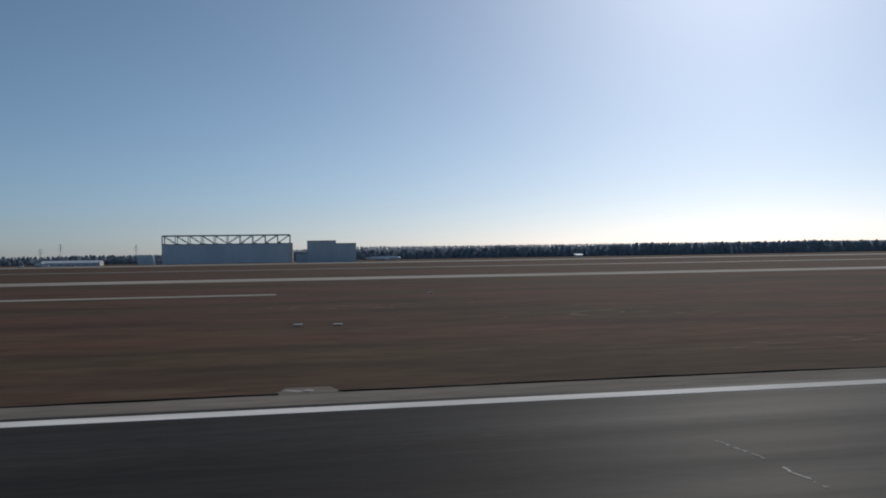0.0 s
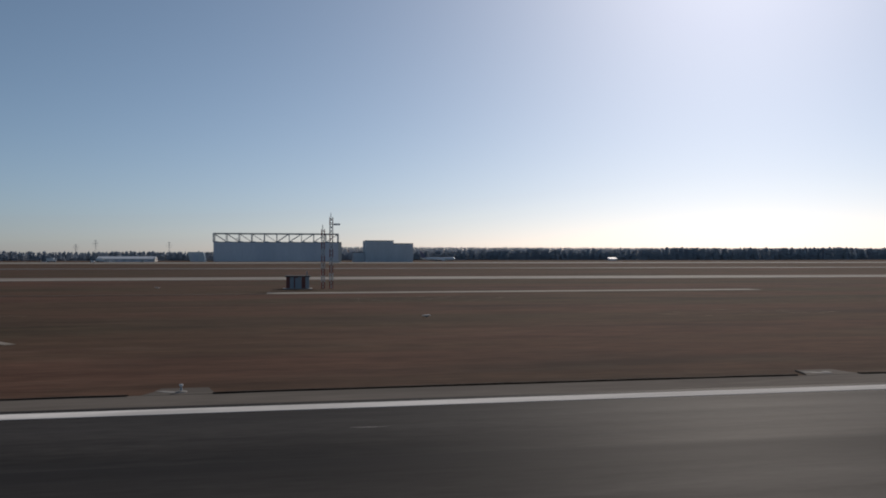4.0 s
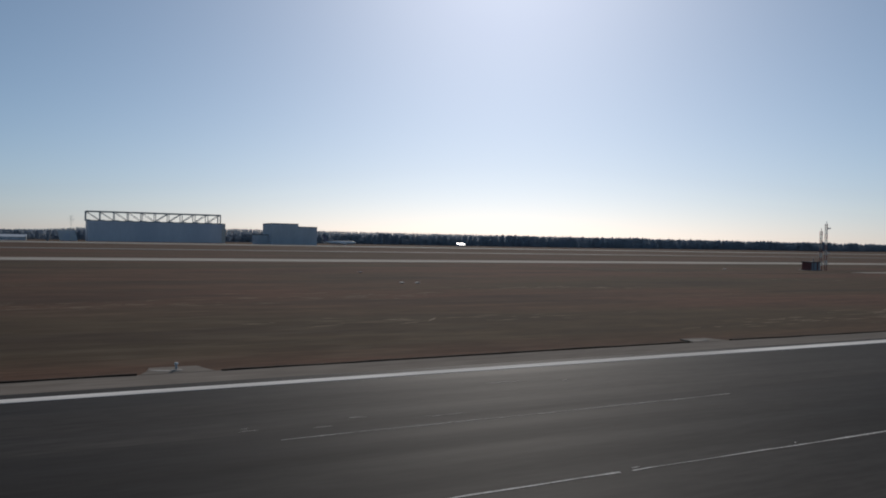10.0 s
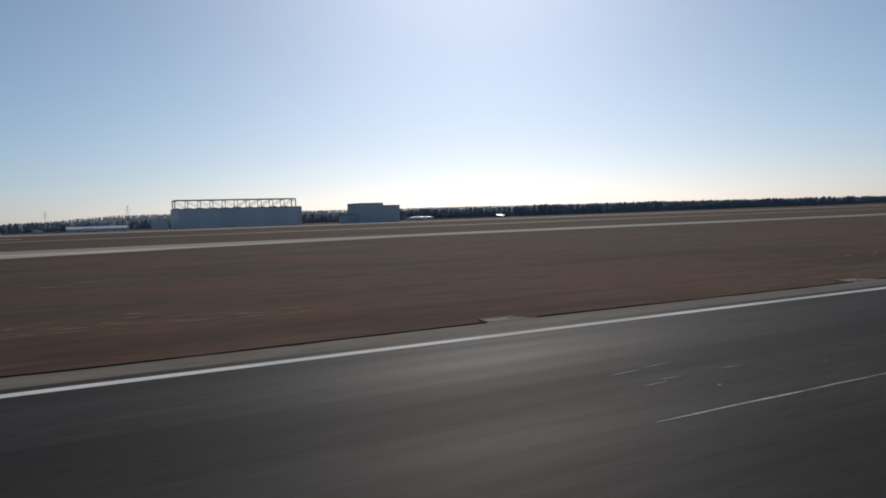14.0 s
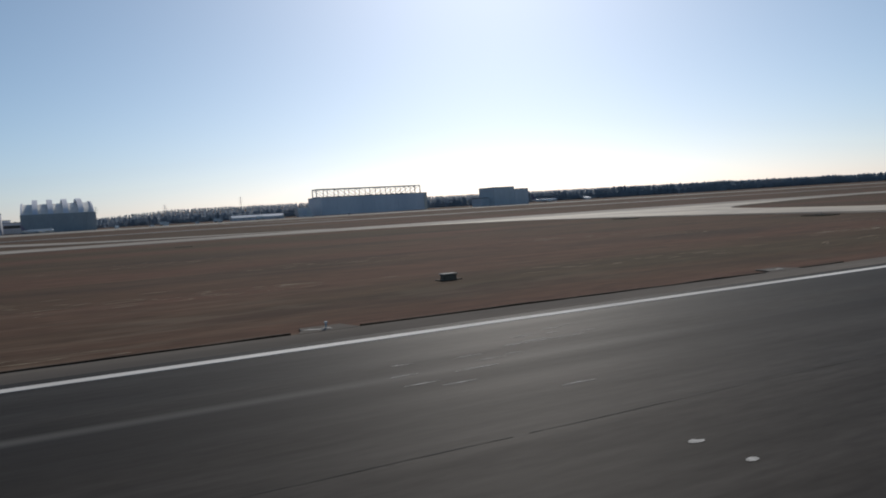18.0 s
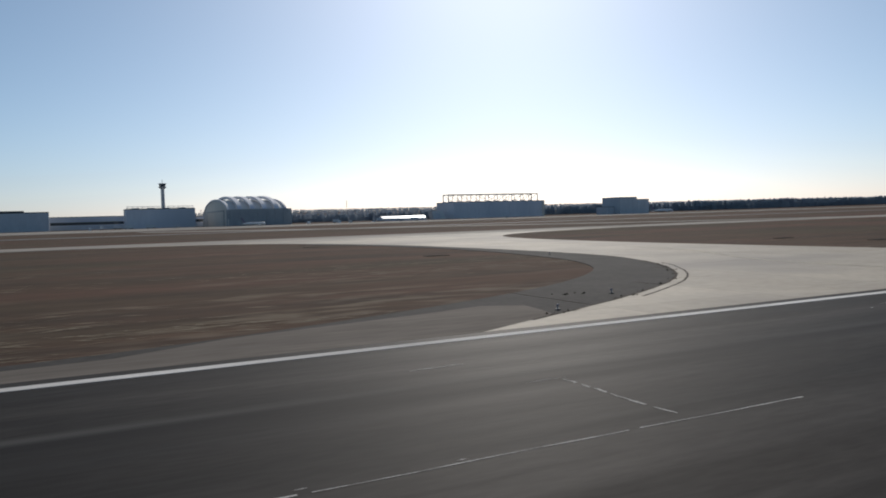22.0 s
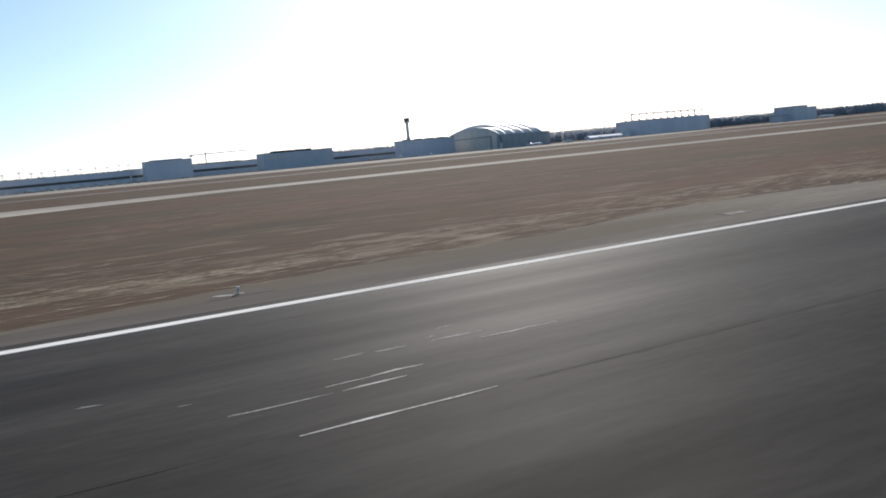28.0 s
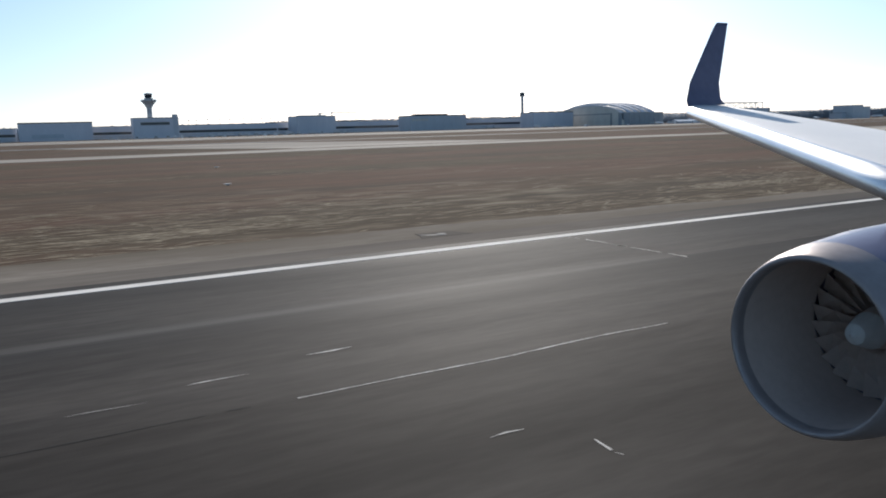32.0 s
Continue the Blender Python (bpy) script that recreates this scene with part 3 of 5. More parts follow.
def scratches():
    """Short pale scars along the runway, thick where the surface has broken up."""
    bm = bmesh.new()
    groups = [(x, y, n, 0.55, 0.28) for x, y, n in WORN]
    for g in range(70):
        groups.append((random.uniform(-745, 45), random.choice((random.uniform(5.0, 10.5), random.uniform(6.4, 9.6))), random.choice((1, 2, 3, 5)), 1.3, 0.5))
    for gx, gy, count, sx, sy in groups:
        for k in range(count):
            x, y, n = gx + random.gauss(0, sx), gy + random.gauss(0, sy), random.uniform(0.10, 0.75)
            if 1.0 < y < 11.7:
                w, s, o = random.uniform(0.004, 0.016), random.uniform(-0.05, 0.05), random.uniform(-0.02, 0.02)
                pts = ((x, y), (x + n * 0.3, y - w + o), (x + n * 0.7, y - w * 0.6 + s * 0.5), (x + n, y + s), (x + n * 0.62, y + w + s * 0.5), (x + n * 0.28, y + w * 0.8 + o))
                bm.faces.new([bm.verts.new((a, b, 0.0334)) for a, b in pts])
    for x0, x1, y in SCARS_NEAR + SCARS_FAR:
        n = max(2, int((x1 - x0) / 0.22))
        w = random.uniform(0.012, 0.024)
        mid = [y + random.gauss(0, 0.012) for _ in range(n + 1)]
        half = [w * (0.15 + 0.85 * math.sin(math.pi * (0.06 + 0.88 * i / n))) * random.uniform(0.6, 1.2) for i in range(n + 1)]
        rim = [(x0 + (x1 - x0) * i / n, mid[i] - half[i]) for i in range(n + 1)] + [(x0 + (x1 - x0) * i / n, mid[i] + half[i]) for i in range(n, -1, -1)]
        vs = [bm.verts.new((a, b, 0.0339)) for a, b in rim]
        for i in range(n):
            bm.faces.new((vs[i], vs[i + 1], vs[2 * n - i], vs[2 * n + 1 - i]))
    for x, y, r in ((-264.73, 4.94, 0.09), (-264.71, 4.34, 0.07), (-162.62, 6.06, 0.17), (-391.9, 6.08, 0.09)):
        vs = [bm.verts.new((x + r * random.uniform(0.6, 1.3) * math.cos(0.628 * k), y + 0.6 * r * random.uniform(0.6, 1.3) * math.sin(0.628 * k), 0.0341)) for k in range(10)]
        bm.faces.new(vs)
    bm.normal_update()
    bmesh.ops.reverse_faces(bm, faces=[f for f in bm.faces if f.normal.z < 0])
    return bm


tagged(part("pavement_scars", scratches(), M_SEAL), "short pale scars scattered over the asphalt", "pavement scar", kind="stuff")

# touchdown-zone bars
for x0, x1, y0, y1 in ((-104, -90, 4.0, 6.05), (-236.5, -226.5, 2.6, 4.95)):
    structure("touchdown_marking", boxed(x0, x1, y0, y1, 0.02, 0.0345), M_TDZ, "worn white touchdown bar with rubber marks", "runway marking")

# ---- taxiways ----
M_PEATASPHALT = material("mossy_dark_asphalt", (0.040, 0.037, 0.034), (0.072, 0.066, 0.060), 0.6, 0.95, 0.3, spec=0.1)
EXIT_1 = smoothed([(-199.0, 12.68), (-201.6, 15.9), (-203.1, 20.5), (-203.4, 32), (-203.2, 46), (-200.2, 60), (-191, 70), (-168, 79), (-144, 84.5)], 5) + \
    smoothed([(-252, 84.5), (-232, 82.0), (-222, 74), (-217, 61), (-215.2, 47), (-214.9, 36), (-215.6, 29.5), (-217.4, 24.4), (-219.8, 20.6), (-222.6, 17.8), (-226.1, 15.8), (-232, 12.68)], 5)
EXIT_2 = smoothed([(-329.6, 12.68), (-330.8, 17.8), (-331.4, 25), (-331.9, 36), (-331.6, 48), (-329.6, 62), (-324.6, 72), (-314, 79.5), (-297, 84.5)], 5) + \
    smoothed([(-368, 84.5), (-354, 80), (-347, 69), (-343.9, 57), (-343.2, 47), (-343.1, 38), (-343.7, 31), (-345.3, 26.5), (-347.3, 22.9), (-350.4, 19.2), (-354.6, 16.2), (-361.5, 12.68)], 5)
EXIT_3 = smoothed([(-578.6, 12.68), (-582.9, 14.7), (-585.2, 17.4), (-585.9, 20.6), (-584.8, 24.2), (-578.2, 36.8), (-559.5, 71), (-551, 78.5), (-534, 84.5)], 5) + \
    smoothed([(-602, 84.5), (-582, 82), (-574.5, 77), (-577.2, 66), (-586.6, 48), (-593.0, 35), (-598.0, 26.4), (-602.2, 20.6), (-606.6, 16.6), (-613.5, 12.68)], 5)


def inside(poly, x, y):
    hit = False
    for (x0, y0), (x1, y1) in zip(poly, poly[1:] + poly[:1]):
        if (y0 > y) != (y1 > y) and x < (x1 - x0) * (y - y0) / (y1 - y0) + x0:
            hit = not hit
    return hit


def clipped(poly, axis, limit, keep_above):
    """A plan outline cut by a line parallel to an axis."""
    out = []
    for p, q in zip(poly, poly[1:] + poly[:1]):
        a, b = (p[axis] - limit, q[axis] - limit) if keep_above else (limit - p[axis], limit - q[axis])
        if a >= 0:
            out.append(p)
        if (a >= 0) != (b >= 0):
            t = a / (a - b)
            out.append((p[0] + (q[0] - p[0]) * t, p[1] + (q[1] - p[1]) * t))
    return out


def plan_area(poly):
    return abs(sum(p[0] * q[1] - q[0] * p[1] for p, q in zip(poly, poly[1:] + poly[:1]))) / 2


def lay_slabs(base, outline, turn, step=4.7, gap=0.007):
    """Concrete slabs laid in a grid turned by some degrees, cut to the outline, each one a piece of its own."""
    c, s = math.cos(radians(turn)), math.sin(radians(turn))
    poly = [(x * c + y * s, y * c - x * s) for x, y in outline]
    xs, ys = [p[0] for p in poly], [p[1] for p in poly]
    x = math.floor(min(xs) / step) * step
    while x < max(xs):
        y = math.floor(min(ys) / step) * step
        while y < max(ys):
            cell = poly
            for axis, limit, above in ((0, x + gap, True), (0, x + step - gap, False), (1, y + gap, True), (1, y + step - gap, False)):
                cell = clipped(cell, axis, limit, above) if len(cell) > 2 else []
            tidy = [p for k, p in enumerate(cell) if math.dist(p, cell[k - 1]) > 0.02]
            if len(tidy) > 2 and plan_area(tidy) > 0.3:
                part("slab", slab([(px * c - py * s, py * c + px * s) for px, py in tidy], 0.02, 0.030 + random.uniform(-0.0008, 0.0008)), M_CONCRETE, base)
            y += step
        x += step


for k, (poly, turn) in enumerate(((EXIT_1, 0.0), (EXIT_2, 0.0), (EXIT_3, -28.0)), 1):
    lay_slabs(structure("taxiway_exit_%d" % k, slab(poly, -0.2, 0.0235), M_JOINT, "pale concrete taxiway turning off the runway", "taxiway"), poly, turn)
# darker asphalt fillets where the exits meet the runway
FILLET_1 = ([(-250, 12.7)] + smoothed([(-250, 13.78), (-240.2, 14.0), (-237.5, 14.4), (-235.2, 15.4), (-231.2, 16.8), (-227.5, 18.2), (-225.0, 19.6), (-222.0, 22.5), (-219.6, 27), (-218.4, 32), (-217.7, 40), (-218.4, 55), (-220.8, 66)], 4)
           + [(-218.6, 68), (-215.5, 61), (-213.8, 47), (-213.5, 36), (-214.2, 29.5), (-216.0, 24.0), (-218.6, 20.0), (-222.0, 16.8), (-226.1, 14.6), (-230, 12.7)])
FILLET_2 = ([(-359.5, 12.7), (-354.6, 15.0), (-349.6, 18.4), (-346.2, 22.3), (-344.0, 26.3), (-342.4, 31), (-341.7, 38), (-341.8, 47), (-342.5, 57), (-346.4, 69)]
           + smoothed([(-349, 68), (-346.2, 61), (-344.8, 51), (-344.9, 43), (-345.5, 37), (-347.0, 29.8), (-349.5, 24.7), (-353.0, 21.2), (-357.3, 18.5), (-363, 16.1), (-368, 14.6), (-374, 13.8)], 4) + [(-374, 12.7)])
FILLET_3 = [(-578, 12.7), (-582.2, 15.0), (-580.6, 14.4), (-577, 13.75), (-566, 13.75), (-566, 12.7)]
FILLETS = (FILLET_1, FILLET_2, FILLET_3)
for k, poly in enumerate(FILLETS, 1):
    structure("taxiway_fillet_%d" % k, slab(poly, -0.2, 0.0232), (M_SHOULDER, M_PEATASPHALT, M_SHOULDER)[k - 1], "grey asphalt fillet beside the concrete exit", "taxiway shoulder")
structure("parallel_taxiway", boxed(-1500, 900, 84.2, 96.2, -0.2, 0.028), M_TAXIFAR, "long pale taxiway parallel to the runway", "taxiway")
structure("second_taxiway", boxed(-1500, 900, 170, 180, -0.2, 0.04), M_TAXIASPHALT, "second grey asphalt taxiway beyond the grass", "taxiway")
structure("apron", slab([(-1100, 300), (-330, 285), (-180, 330), (120, 345), (900, 360), (900, 425), (-200, 430), (-330, 470), (-1100, 500)], -0.2, 0.06), M_TAXIFAR, "broad pale concrete apron before the hangars", "apron")
structure("diagonal_taxiway_1", slab(smoothed([(-236, 95), (-262, 105), (-275, 119), (-288, 140), (-305, 160), (-324, 190), (-346, 228)], 4) + smoothed([(-346, 262), (-325, 222), (-304, 180), (-285, 156), (-272, 131), (-260, 114), (-236, 98)], 4), -0.2, 0.045), M_TAXIFAR, "pale taxiway running off at a slant", "taxiway")
structure("diagonal_taxiway_2", slab(smoothed([(-185, 220), (-205, 242), (-222, 290), (-234, 340)], 4) + smoothed([(-240, 372), (-226, 318), (-208, 260), (-185, 232)], 4), -0.2, 0.05), M_TAXIFAR, "pale taxiway running off at a slant", "taxiway")
for k, (a, b) in enumerate(((-660, -620),), 1):
    structure("link_taxiway_%d" % k, slab([(a, 99), (b, 99), (b - 25, 169), (a - 25, 169)], -0.2, 0.026), M_TAXIFAR, "pale taxiway link between the two taxiways", "taxiway")

YELLOW = [([(-223, 2.0), (-218.6, 4.6), (-217.0, 6.1), (-215.6, 7.4), (-214.3, 8.8), (-212.6, 11.3)], 0.075, M_YELLOW),
          ([(-211.5, 13.25), (-210.8, 15.0), (-210.15, 16.9), (-209.66, 18.9), (-209.38, 20.9), (-209.16, 22.8)], 0.11, M_YELLOWWORN),
          ([(-208.2, 21.5), (-207.9, 23.5), (-208.0, 24.9)], 0.11, M_YELLOWWORN),
          ([(-357.3, 0.0), (-347.8, 4.4), (-345.2, 6.2), (-344.0, 7.2), (-343.0, 8.3), (-342.1, 9.4), (-340.7, 11.2)], 0.12, M_YELLOW),
          ([(-341.4, 11.3), (-340.0, 8.9), (-338.7, 7.0), (-337.5, 5.8), (-331.3, 2.0)], 0.11, M_YELLOW),
          ([(-342.2, 12.9), (-342.2, 14.8), (-342.6, 17.5), (-342.3, 21.4), (-341.1, 24.8), (-338.8, 29.1), (-337.0, 33.5), (-337.2, 37.3)], 0.12, M_YELLOWWORN),
          ([(-616, 0.8), (-607.0, 4.4), (-604.2, 6.2), (-602.2, 8.0), (-600.4, 9.9), (-599.0, 11.5)], 0.15, M_YELLOW), ([(-597.8, 13.2), (-596.0, 16.0), (-593.2, 21.2), (-590.7, 25.7), (-582.6, 41.2), (-566.2, 72.2)], 0.2, M_YELLOWWORN)]
for line, wide, paint in YELLOW:
    structure("taxi_lead_line", ribbon(smoothed(line, 6), wide, 0.02, 0.0365), paint, "curved yellow lead-off line painted on the pavement", "taxiway marking")
for x0, x1, y0, y1 in ((-215.6, -214.1, 12.72, 14.9), (-227.6, -226.1, 12.72, 13.6), (-207.0, -205.6, 12.72, 13.3), (-343.95, -342.4, 12.72, 15.2), (-329.9, -328.5, 12.72, 13.4), (-587.85, -586.4, 12.72, 14.1), (-604.4, -602.6, 12.72, 13.5)):
    p = structure("asphalt_patch", boxed(x0, x1, y0, y1, 0.02, 0.0335), M_BLACKPATCH, "black asphalt patch set in pale concrete, with two inset lights", "pavement patch")
    if y1 - y0 > 1:
        for q in (0.35, 0.65):
            part("inset_light", turned([(0.10, 0.03), (0.10, 0.05), (0.05, 0.058), (0.001, 0.058)], 12, at=(x0 + (x1 - x0) * q, (y0 + y1) / 2, 0)), M_SEAL, p)

# moss in the joint between concrete and fillet, a stained crack, and tufts that root in the seams
def wavered(points, off, seed):
    out = []
    for k, (p, q) in enumerate(zip(points, points[1:])):
        d = Vector((q[0] - p[0], q[1] - p[1])).normalized()
        o = off + 0.05 * noise.noise(Vector((k * 0.7, seed, 0)))
        out.append((p[0] + d.y * o, p[1] - d.x * o))
    return out


EDGE_1 = smoothed([(-215.6, 29.5), (-217.4, 24.4), (-219.8, 20.6), (-222.6, 17.8), (-226.1, 15.8)], 6)
EDGE_2 = smoothed([(-345.3, 26.5), (-347.3, 22.9), (-350.4, 19.2), (-354.6, 16.2), (-360.6, 13.1)], 8)
for line, wide, paint in ((wavered(EDGE_1, 0.0, 1), 0.07, M_TRACKDULL), (wavered(EDGE_2, 0.0, 2), 0.09, M_PEATSHADE), (wavered(EDGE_2[3:27], -0.38, 3), 0.07, M_PEATSHADE), ([(-223.1, 16.9), (-223.05, 15.8), (-223.12, 14.9), (-223.22, 13.8), (-223.27, 12.75)], 0.06, M_JOINT)):
    structure("mossy_joint", ribbon(line, wide, 0.02, 0.0335), paint, "ragged dark mossy joint beside the concrete", "pavement joint")


def seam_tufts():
    verts, faces = [], []
    rng = np.random.default_rng(9)
    spots = [(-222.3, 18.5, 0.45), (-221.8, 18.9, 0.3), (-223.0, 18.3, 0.35), (-215.8, 34.4, 0.6), (-215.0, 32.3, 0.5), (-215.8, 28.1, 0.4), (-216.8, 24.8, 0.4), (-217.0, 26.1, 0.4), (-220.3, 19.8, 0.2)]
    spots += [(x, y, 0.22) for x, y in EDGE_2[2:30:3]] + [(-356.2, 17.3, 0.4), (-358.9, 14.0, 0.3), (-355.2, 15.8, 0.3)]
    for sx, sy, r in spots:
        for _ in range(int(34 * r)):
            x, y, h, a = sx + rng.normal(0, r * 0.6), sy + rng.normal(0, r * 0.35), rng.uniform(0.01, 0.045), rng.uniform(0, 3.14)
            w, lean, k = rng.uniform(0.02, 0.06), rng.normal(0, 0.03), len(verts)
            verts += [(x - w * math.cos(a), y - w * math.sin(a), 0.02), (x + w * math.cos(a), y + w * math.sin(a), 0.02), (x + lean, y + lean, 0.03 + h)]
            faces.append((k, k + 1, k + 2))
    me = bpy.data.meshes.new("seam_tufts")
    me.from_pydata(verts, [], faces)
    me.materials.append(M_MOSS)
    return tagged(new("seam_tufts", me), "dark tufts of grass rooted in the pavement seams", "grass", kind="stuff")


seam_tufts()

# gravel tracks and a ditch in the grass
structure("gravel_track_1", ribbon(smoothed([(-66, 84), (-65.5, 66), (-64, 55), (-58, 52.2), (-40, 51.6), (-20, 51.6), (0, 51.2)], 5), 0.5, -0.1, 0.012), M_TRACKDULL, "narrow gravel service track through dry grass", "track")
structure("gravel_track_2", ribbon([(-38, 52.6), (-20, 52.7), (-2, 52.8)], 1.9, -0.1, 0.014), M_TAXIFAR, "pale gravel service road past the hut", "track")
structure("ditch_edge", ribbon(smoothed([(-50.6, 32.6), (-48.6, 29.6), (-46.4, 26.0), (-43.5, 22.6)], 5), 0.3, -0.1, 0.012), M_TRACK, "pale worn line across the grass", "track")

# matted straw lying in streaks over the field, thicker in some stretches
def straw():
    verts, faces = [], []
    rng = np.random.default_rng(4)
    spots = [(60 - 800 * rng.random() ** 0.6, GRASS + 0.6 + 30 * rng.random() ** 1.6) for _ in range(260)]
    spots += [(rng.uniform(-740, -370), GRASS + 0.5 + 9 * rng.random()) for _ in range(420)]
    thick = [(-425, 16.6), (-419, 17.8), (-412, 17.2), (-406, 18.6), (-398, 19.5), (-514, 17.0), (-520, 18.5), (-548, 17.4), (-556, 18.4), (-640, 18.2), (-655, 17.6), (-672, 18.6), (-690, 18.2)]
    for i, (sx, sy) in enumerate(spots + thick):
        for _ in range(int(rng.integers(6, 60)) if i < len(spots) else 260):
            x, y = sx + rng.normal(0, 2.6), sy + rng.normal(0, 0.35 + 0.03 * (sy - GRASS))
            if y < GRASS + 0.25 or any(inside(p, x, y) for p in (EXIT_1, EXIT_2, EXIT_3, *FILLETS)):
                continue
            n, w, z, k = rng.uniform(0.10, 0.7), rng.uniform(0.015, 0.07), rng.uniform(0.004, 0.009), len(verts)
            t = rng.normal(0, 0.25)
            dx, dy = n * math.cos(t), n * math.sin(t)
            verts += [(x - dx, y - dy, z), (x + w * dy, y - w, z), (x + dx, y + dy, z), (x - w * dy, y + w, z)]
            faces.append((k, k + 1, k + 2, k + 3))
    me = bpy.data.meshes.new("matted_straw")
    me.from_pydata(verts, [], faces)
    me.materials.append(M_TUFT)
    return tagged(new("matted_straw", me), "matted streaks of dead straw-coloured grass", "grass", kind="stuff")


straw()


# pale gravel verge where the shoulder widens, by stretches: way along the runway, far edge
VERGES = ([(-800, 15.2), (-700, 15.3), (-692, 15.8), (-687, 15.6), (-680, 15.1), (-660, 14.1), (-656, 14.1), (-650, 15.0), (-641, 15.7), (-636, 15.8), (-628, 15.0), (-620, 13.9), (-616, 13.9), (-615, 15.6), (-613, 17.5), (-611.9, 18.0), (-611.1, 17.1), (-610.9, 14.0)],
          [(-582, 13.9), (-581, 16.0), (-577, 15.2), (-573, 16.0), (-568, 16.8), (-560, 16.0), (-552, 13.9), (-549, 14.5), (-547, 15.0), (-540, 15.5), (-534, 16.9), (-528, 16.6), (-522, 14.6), (-508, 14.2), (-505.4, 13.9), (-504.2, 16.3), (-498, 16.6), (-490, 16.2), (-480, 14.5), (-470, 13.9)])
for k, knots in enumerate(VERGES, 1):
    x0, x1 = knots[0][0], knots[-1][0]
    n = int((x1 - x0) / 0.6)
    far = []
    for i in range(n + 1):
        x = x0 + (x1 - x0) * i / n
        y = np.interp(x, [p[0] for p in knots], [p[1] for p in knots])
        far.append((x, max(GRASS + 0.05, y + min(1.0, y - GRASS) * (0.30 * noise.noise(Vector((x * 0.35, k, 0))) + 0.16 * noise.noise(Vector((x * 1.6, k, 5)))))))
    structure("gravel_verge_%d" % k, slab([(x0, GRASS - 0.01), (x1, GRASS - 0.01)] + far[::-1], -0.1, 0.02), M_VERGE, "sandy pale verge between shoulder and grass", "verge")
structure("shoulder_wedge_1", slab([(-370, 12.7), (-370, 13.78), (-367.9, 13.97), (-365.85, 15.0), (-363.4, 15.5), (-361.4, 15.9), (-359.45, 16.4), (-358.5, 15.85), (-358.7, 14.8), (-359.1, 13.4), (-359.8, 12.7)], -0.1, 0.0272), M_SHOULDER, "pale asphalt wedge beside the dark fillet", "taxiway shoulder")
structure("shoulder_wedge_2", slab([(-617.2, 12.7), (-615.6, 13.0), (-613, 13.25), (-611.6, 13.75), (-611.0, 13.95), (-610.7, 13.3), (-610.4, 12.7)], -0.1, 0.0325), M_PEATASPHALT, "mossy dark asphalt wedge beside the edge line", "taxiway shoulder")

# ---- runway edge lights ----
def edge_light(x, raised):
    t = thing("runway_edge_light", (x, 13.98, 0.0), "runway edge light on a concrete pad cut into the turf", "runway light", "runway edge lights")
    part("asphalt_pad", slab([(-0.62, -0.25), (0.62, -0.25), (0.50, 0.10), (0.42, 0.42), (-0.40, 0.45), (-0.46, 0.12)], -0.1, 0.030), M_SHOULDER, t)
    part("concrete_apron", slab([(-0.46, 0.16), (-0.30, 0.0), (-0.06, -0.10), (-0.10, 0.06), (-0.28, 0.16)], -0.1, 0.034), M_PAD, t)
    part("base_plate", turned([(0.001, 0.03), (0.11, 0.03), (0.10, 0.04), (0.06, 0.05), (0.001, 0.05)], 14), M_PAD, t)
    if raised:
        part("stem", turned([(0.024, 0.06), (0.016, 0.13), (0.026, 0.14)], 10), M_STEEL, t)
        part("lens", turned([(0.026, 0.13), (0.034, 0.135), (0.034, 0.155), (0.026, 0.168), (0.001, 0.172)], 14), M_MASTWHITE, t, "white glass lens")
    return t


light_a, light_b = edge_light(0.0, False), edge_light(-12.62, True)
for k, x in enumerate(LIGHTS, -3):
    if k in (0, 1) or any(a < x < b for a, b in ((-240, -197), (-368, -326), (-616, -565), (-676, -669))):
        continue
    copy_thing(light_a if k % 2 == 0 else light_b, Matrix.Translation((x + random.uniform(-0.05, 0.05), 13.98, 0)))


# ---- lattice mast and equipment hut ----
def lattice_mast(name, at, height, label):
    t = thing(name, at, label, "lattice mast", "masts by the hut")
    w, steps = 0.15, 9
    for i in range(3):
        a = 2 * math.pi * i / 3
        for k in range(steps):
            b = beam(bmesh.new(), (w * math.cos(a), w * math.sin(a), height * k / steps), (w * math.cos(a), w * math.sin(a), height * (k + 1) / steps), 0.034)
            part("leg_section", b, M_RED if k % 2 == 0 else M_MASTWHITE, t)
    for k in range(steps * 2):
        for i in range(3):
            a, c = 2 * math.pi * i / 3, 2 * math.pi * (i + 1) / 3
            z0, z1 = height * k / (steps * 2), height * (k + 1) / (steps * 2)
            part("brace", beam(bmesh.new(), (w * math.cos(a), w * math.sin(a), z0), (w * math.cos(c), w * math.sin(c), z1), 0.022, 4), M_STEEL, t)
    part("aerial", beam(bmesh.new(), (0, 0, height), (0, 0, height + 0.35), 0.03), M_STEEL, t)
    return t


MAST = (-33.5, 59.9)
m1 = lattice_mast("lattice_mast", (MAST[0], MAST[1], 0), 5.5, "tall red and white lattice mast with small aerials")
for z, dx in ((4.9, 0.5), (2.0, 0.45)):
    part("aerial_box", boxed(0.2, 0.2 + dx, -0.08, 0.08, z, z + 0.14), M_MASTWHITE, m1)
lattice_mast("lattice_mast", (MAST[0] - 0.62, MAST[1] + 0.2, 0), 4.6, "shorter red and white lattice mast beside the taller")

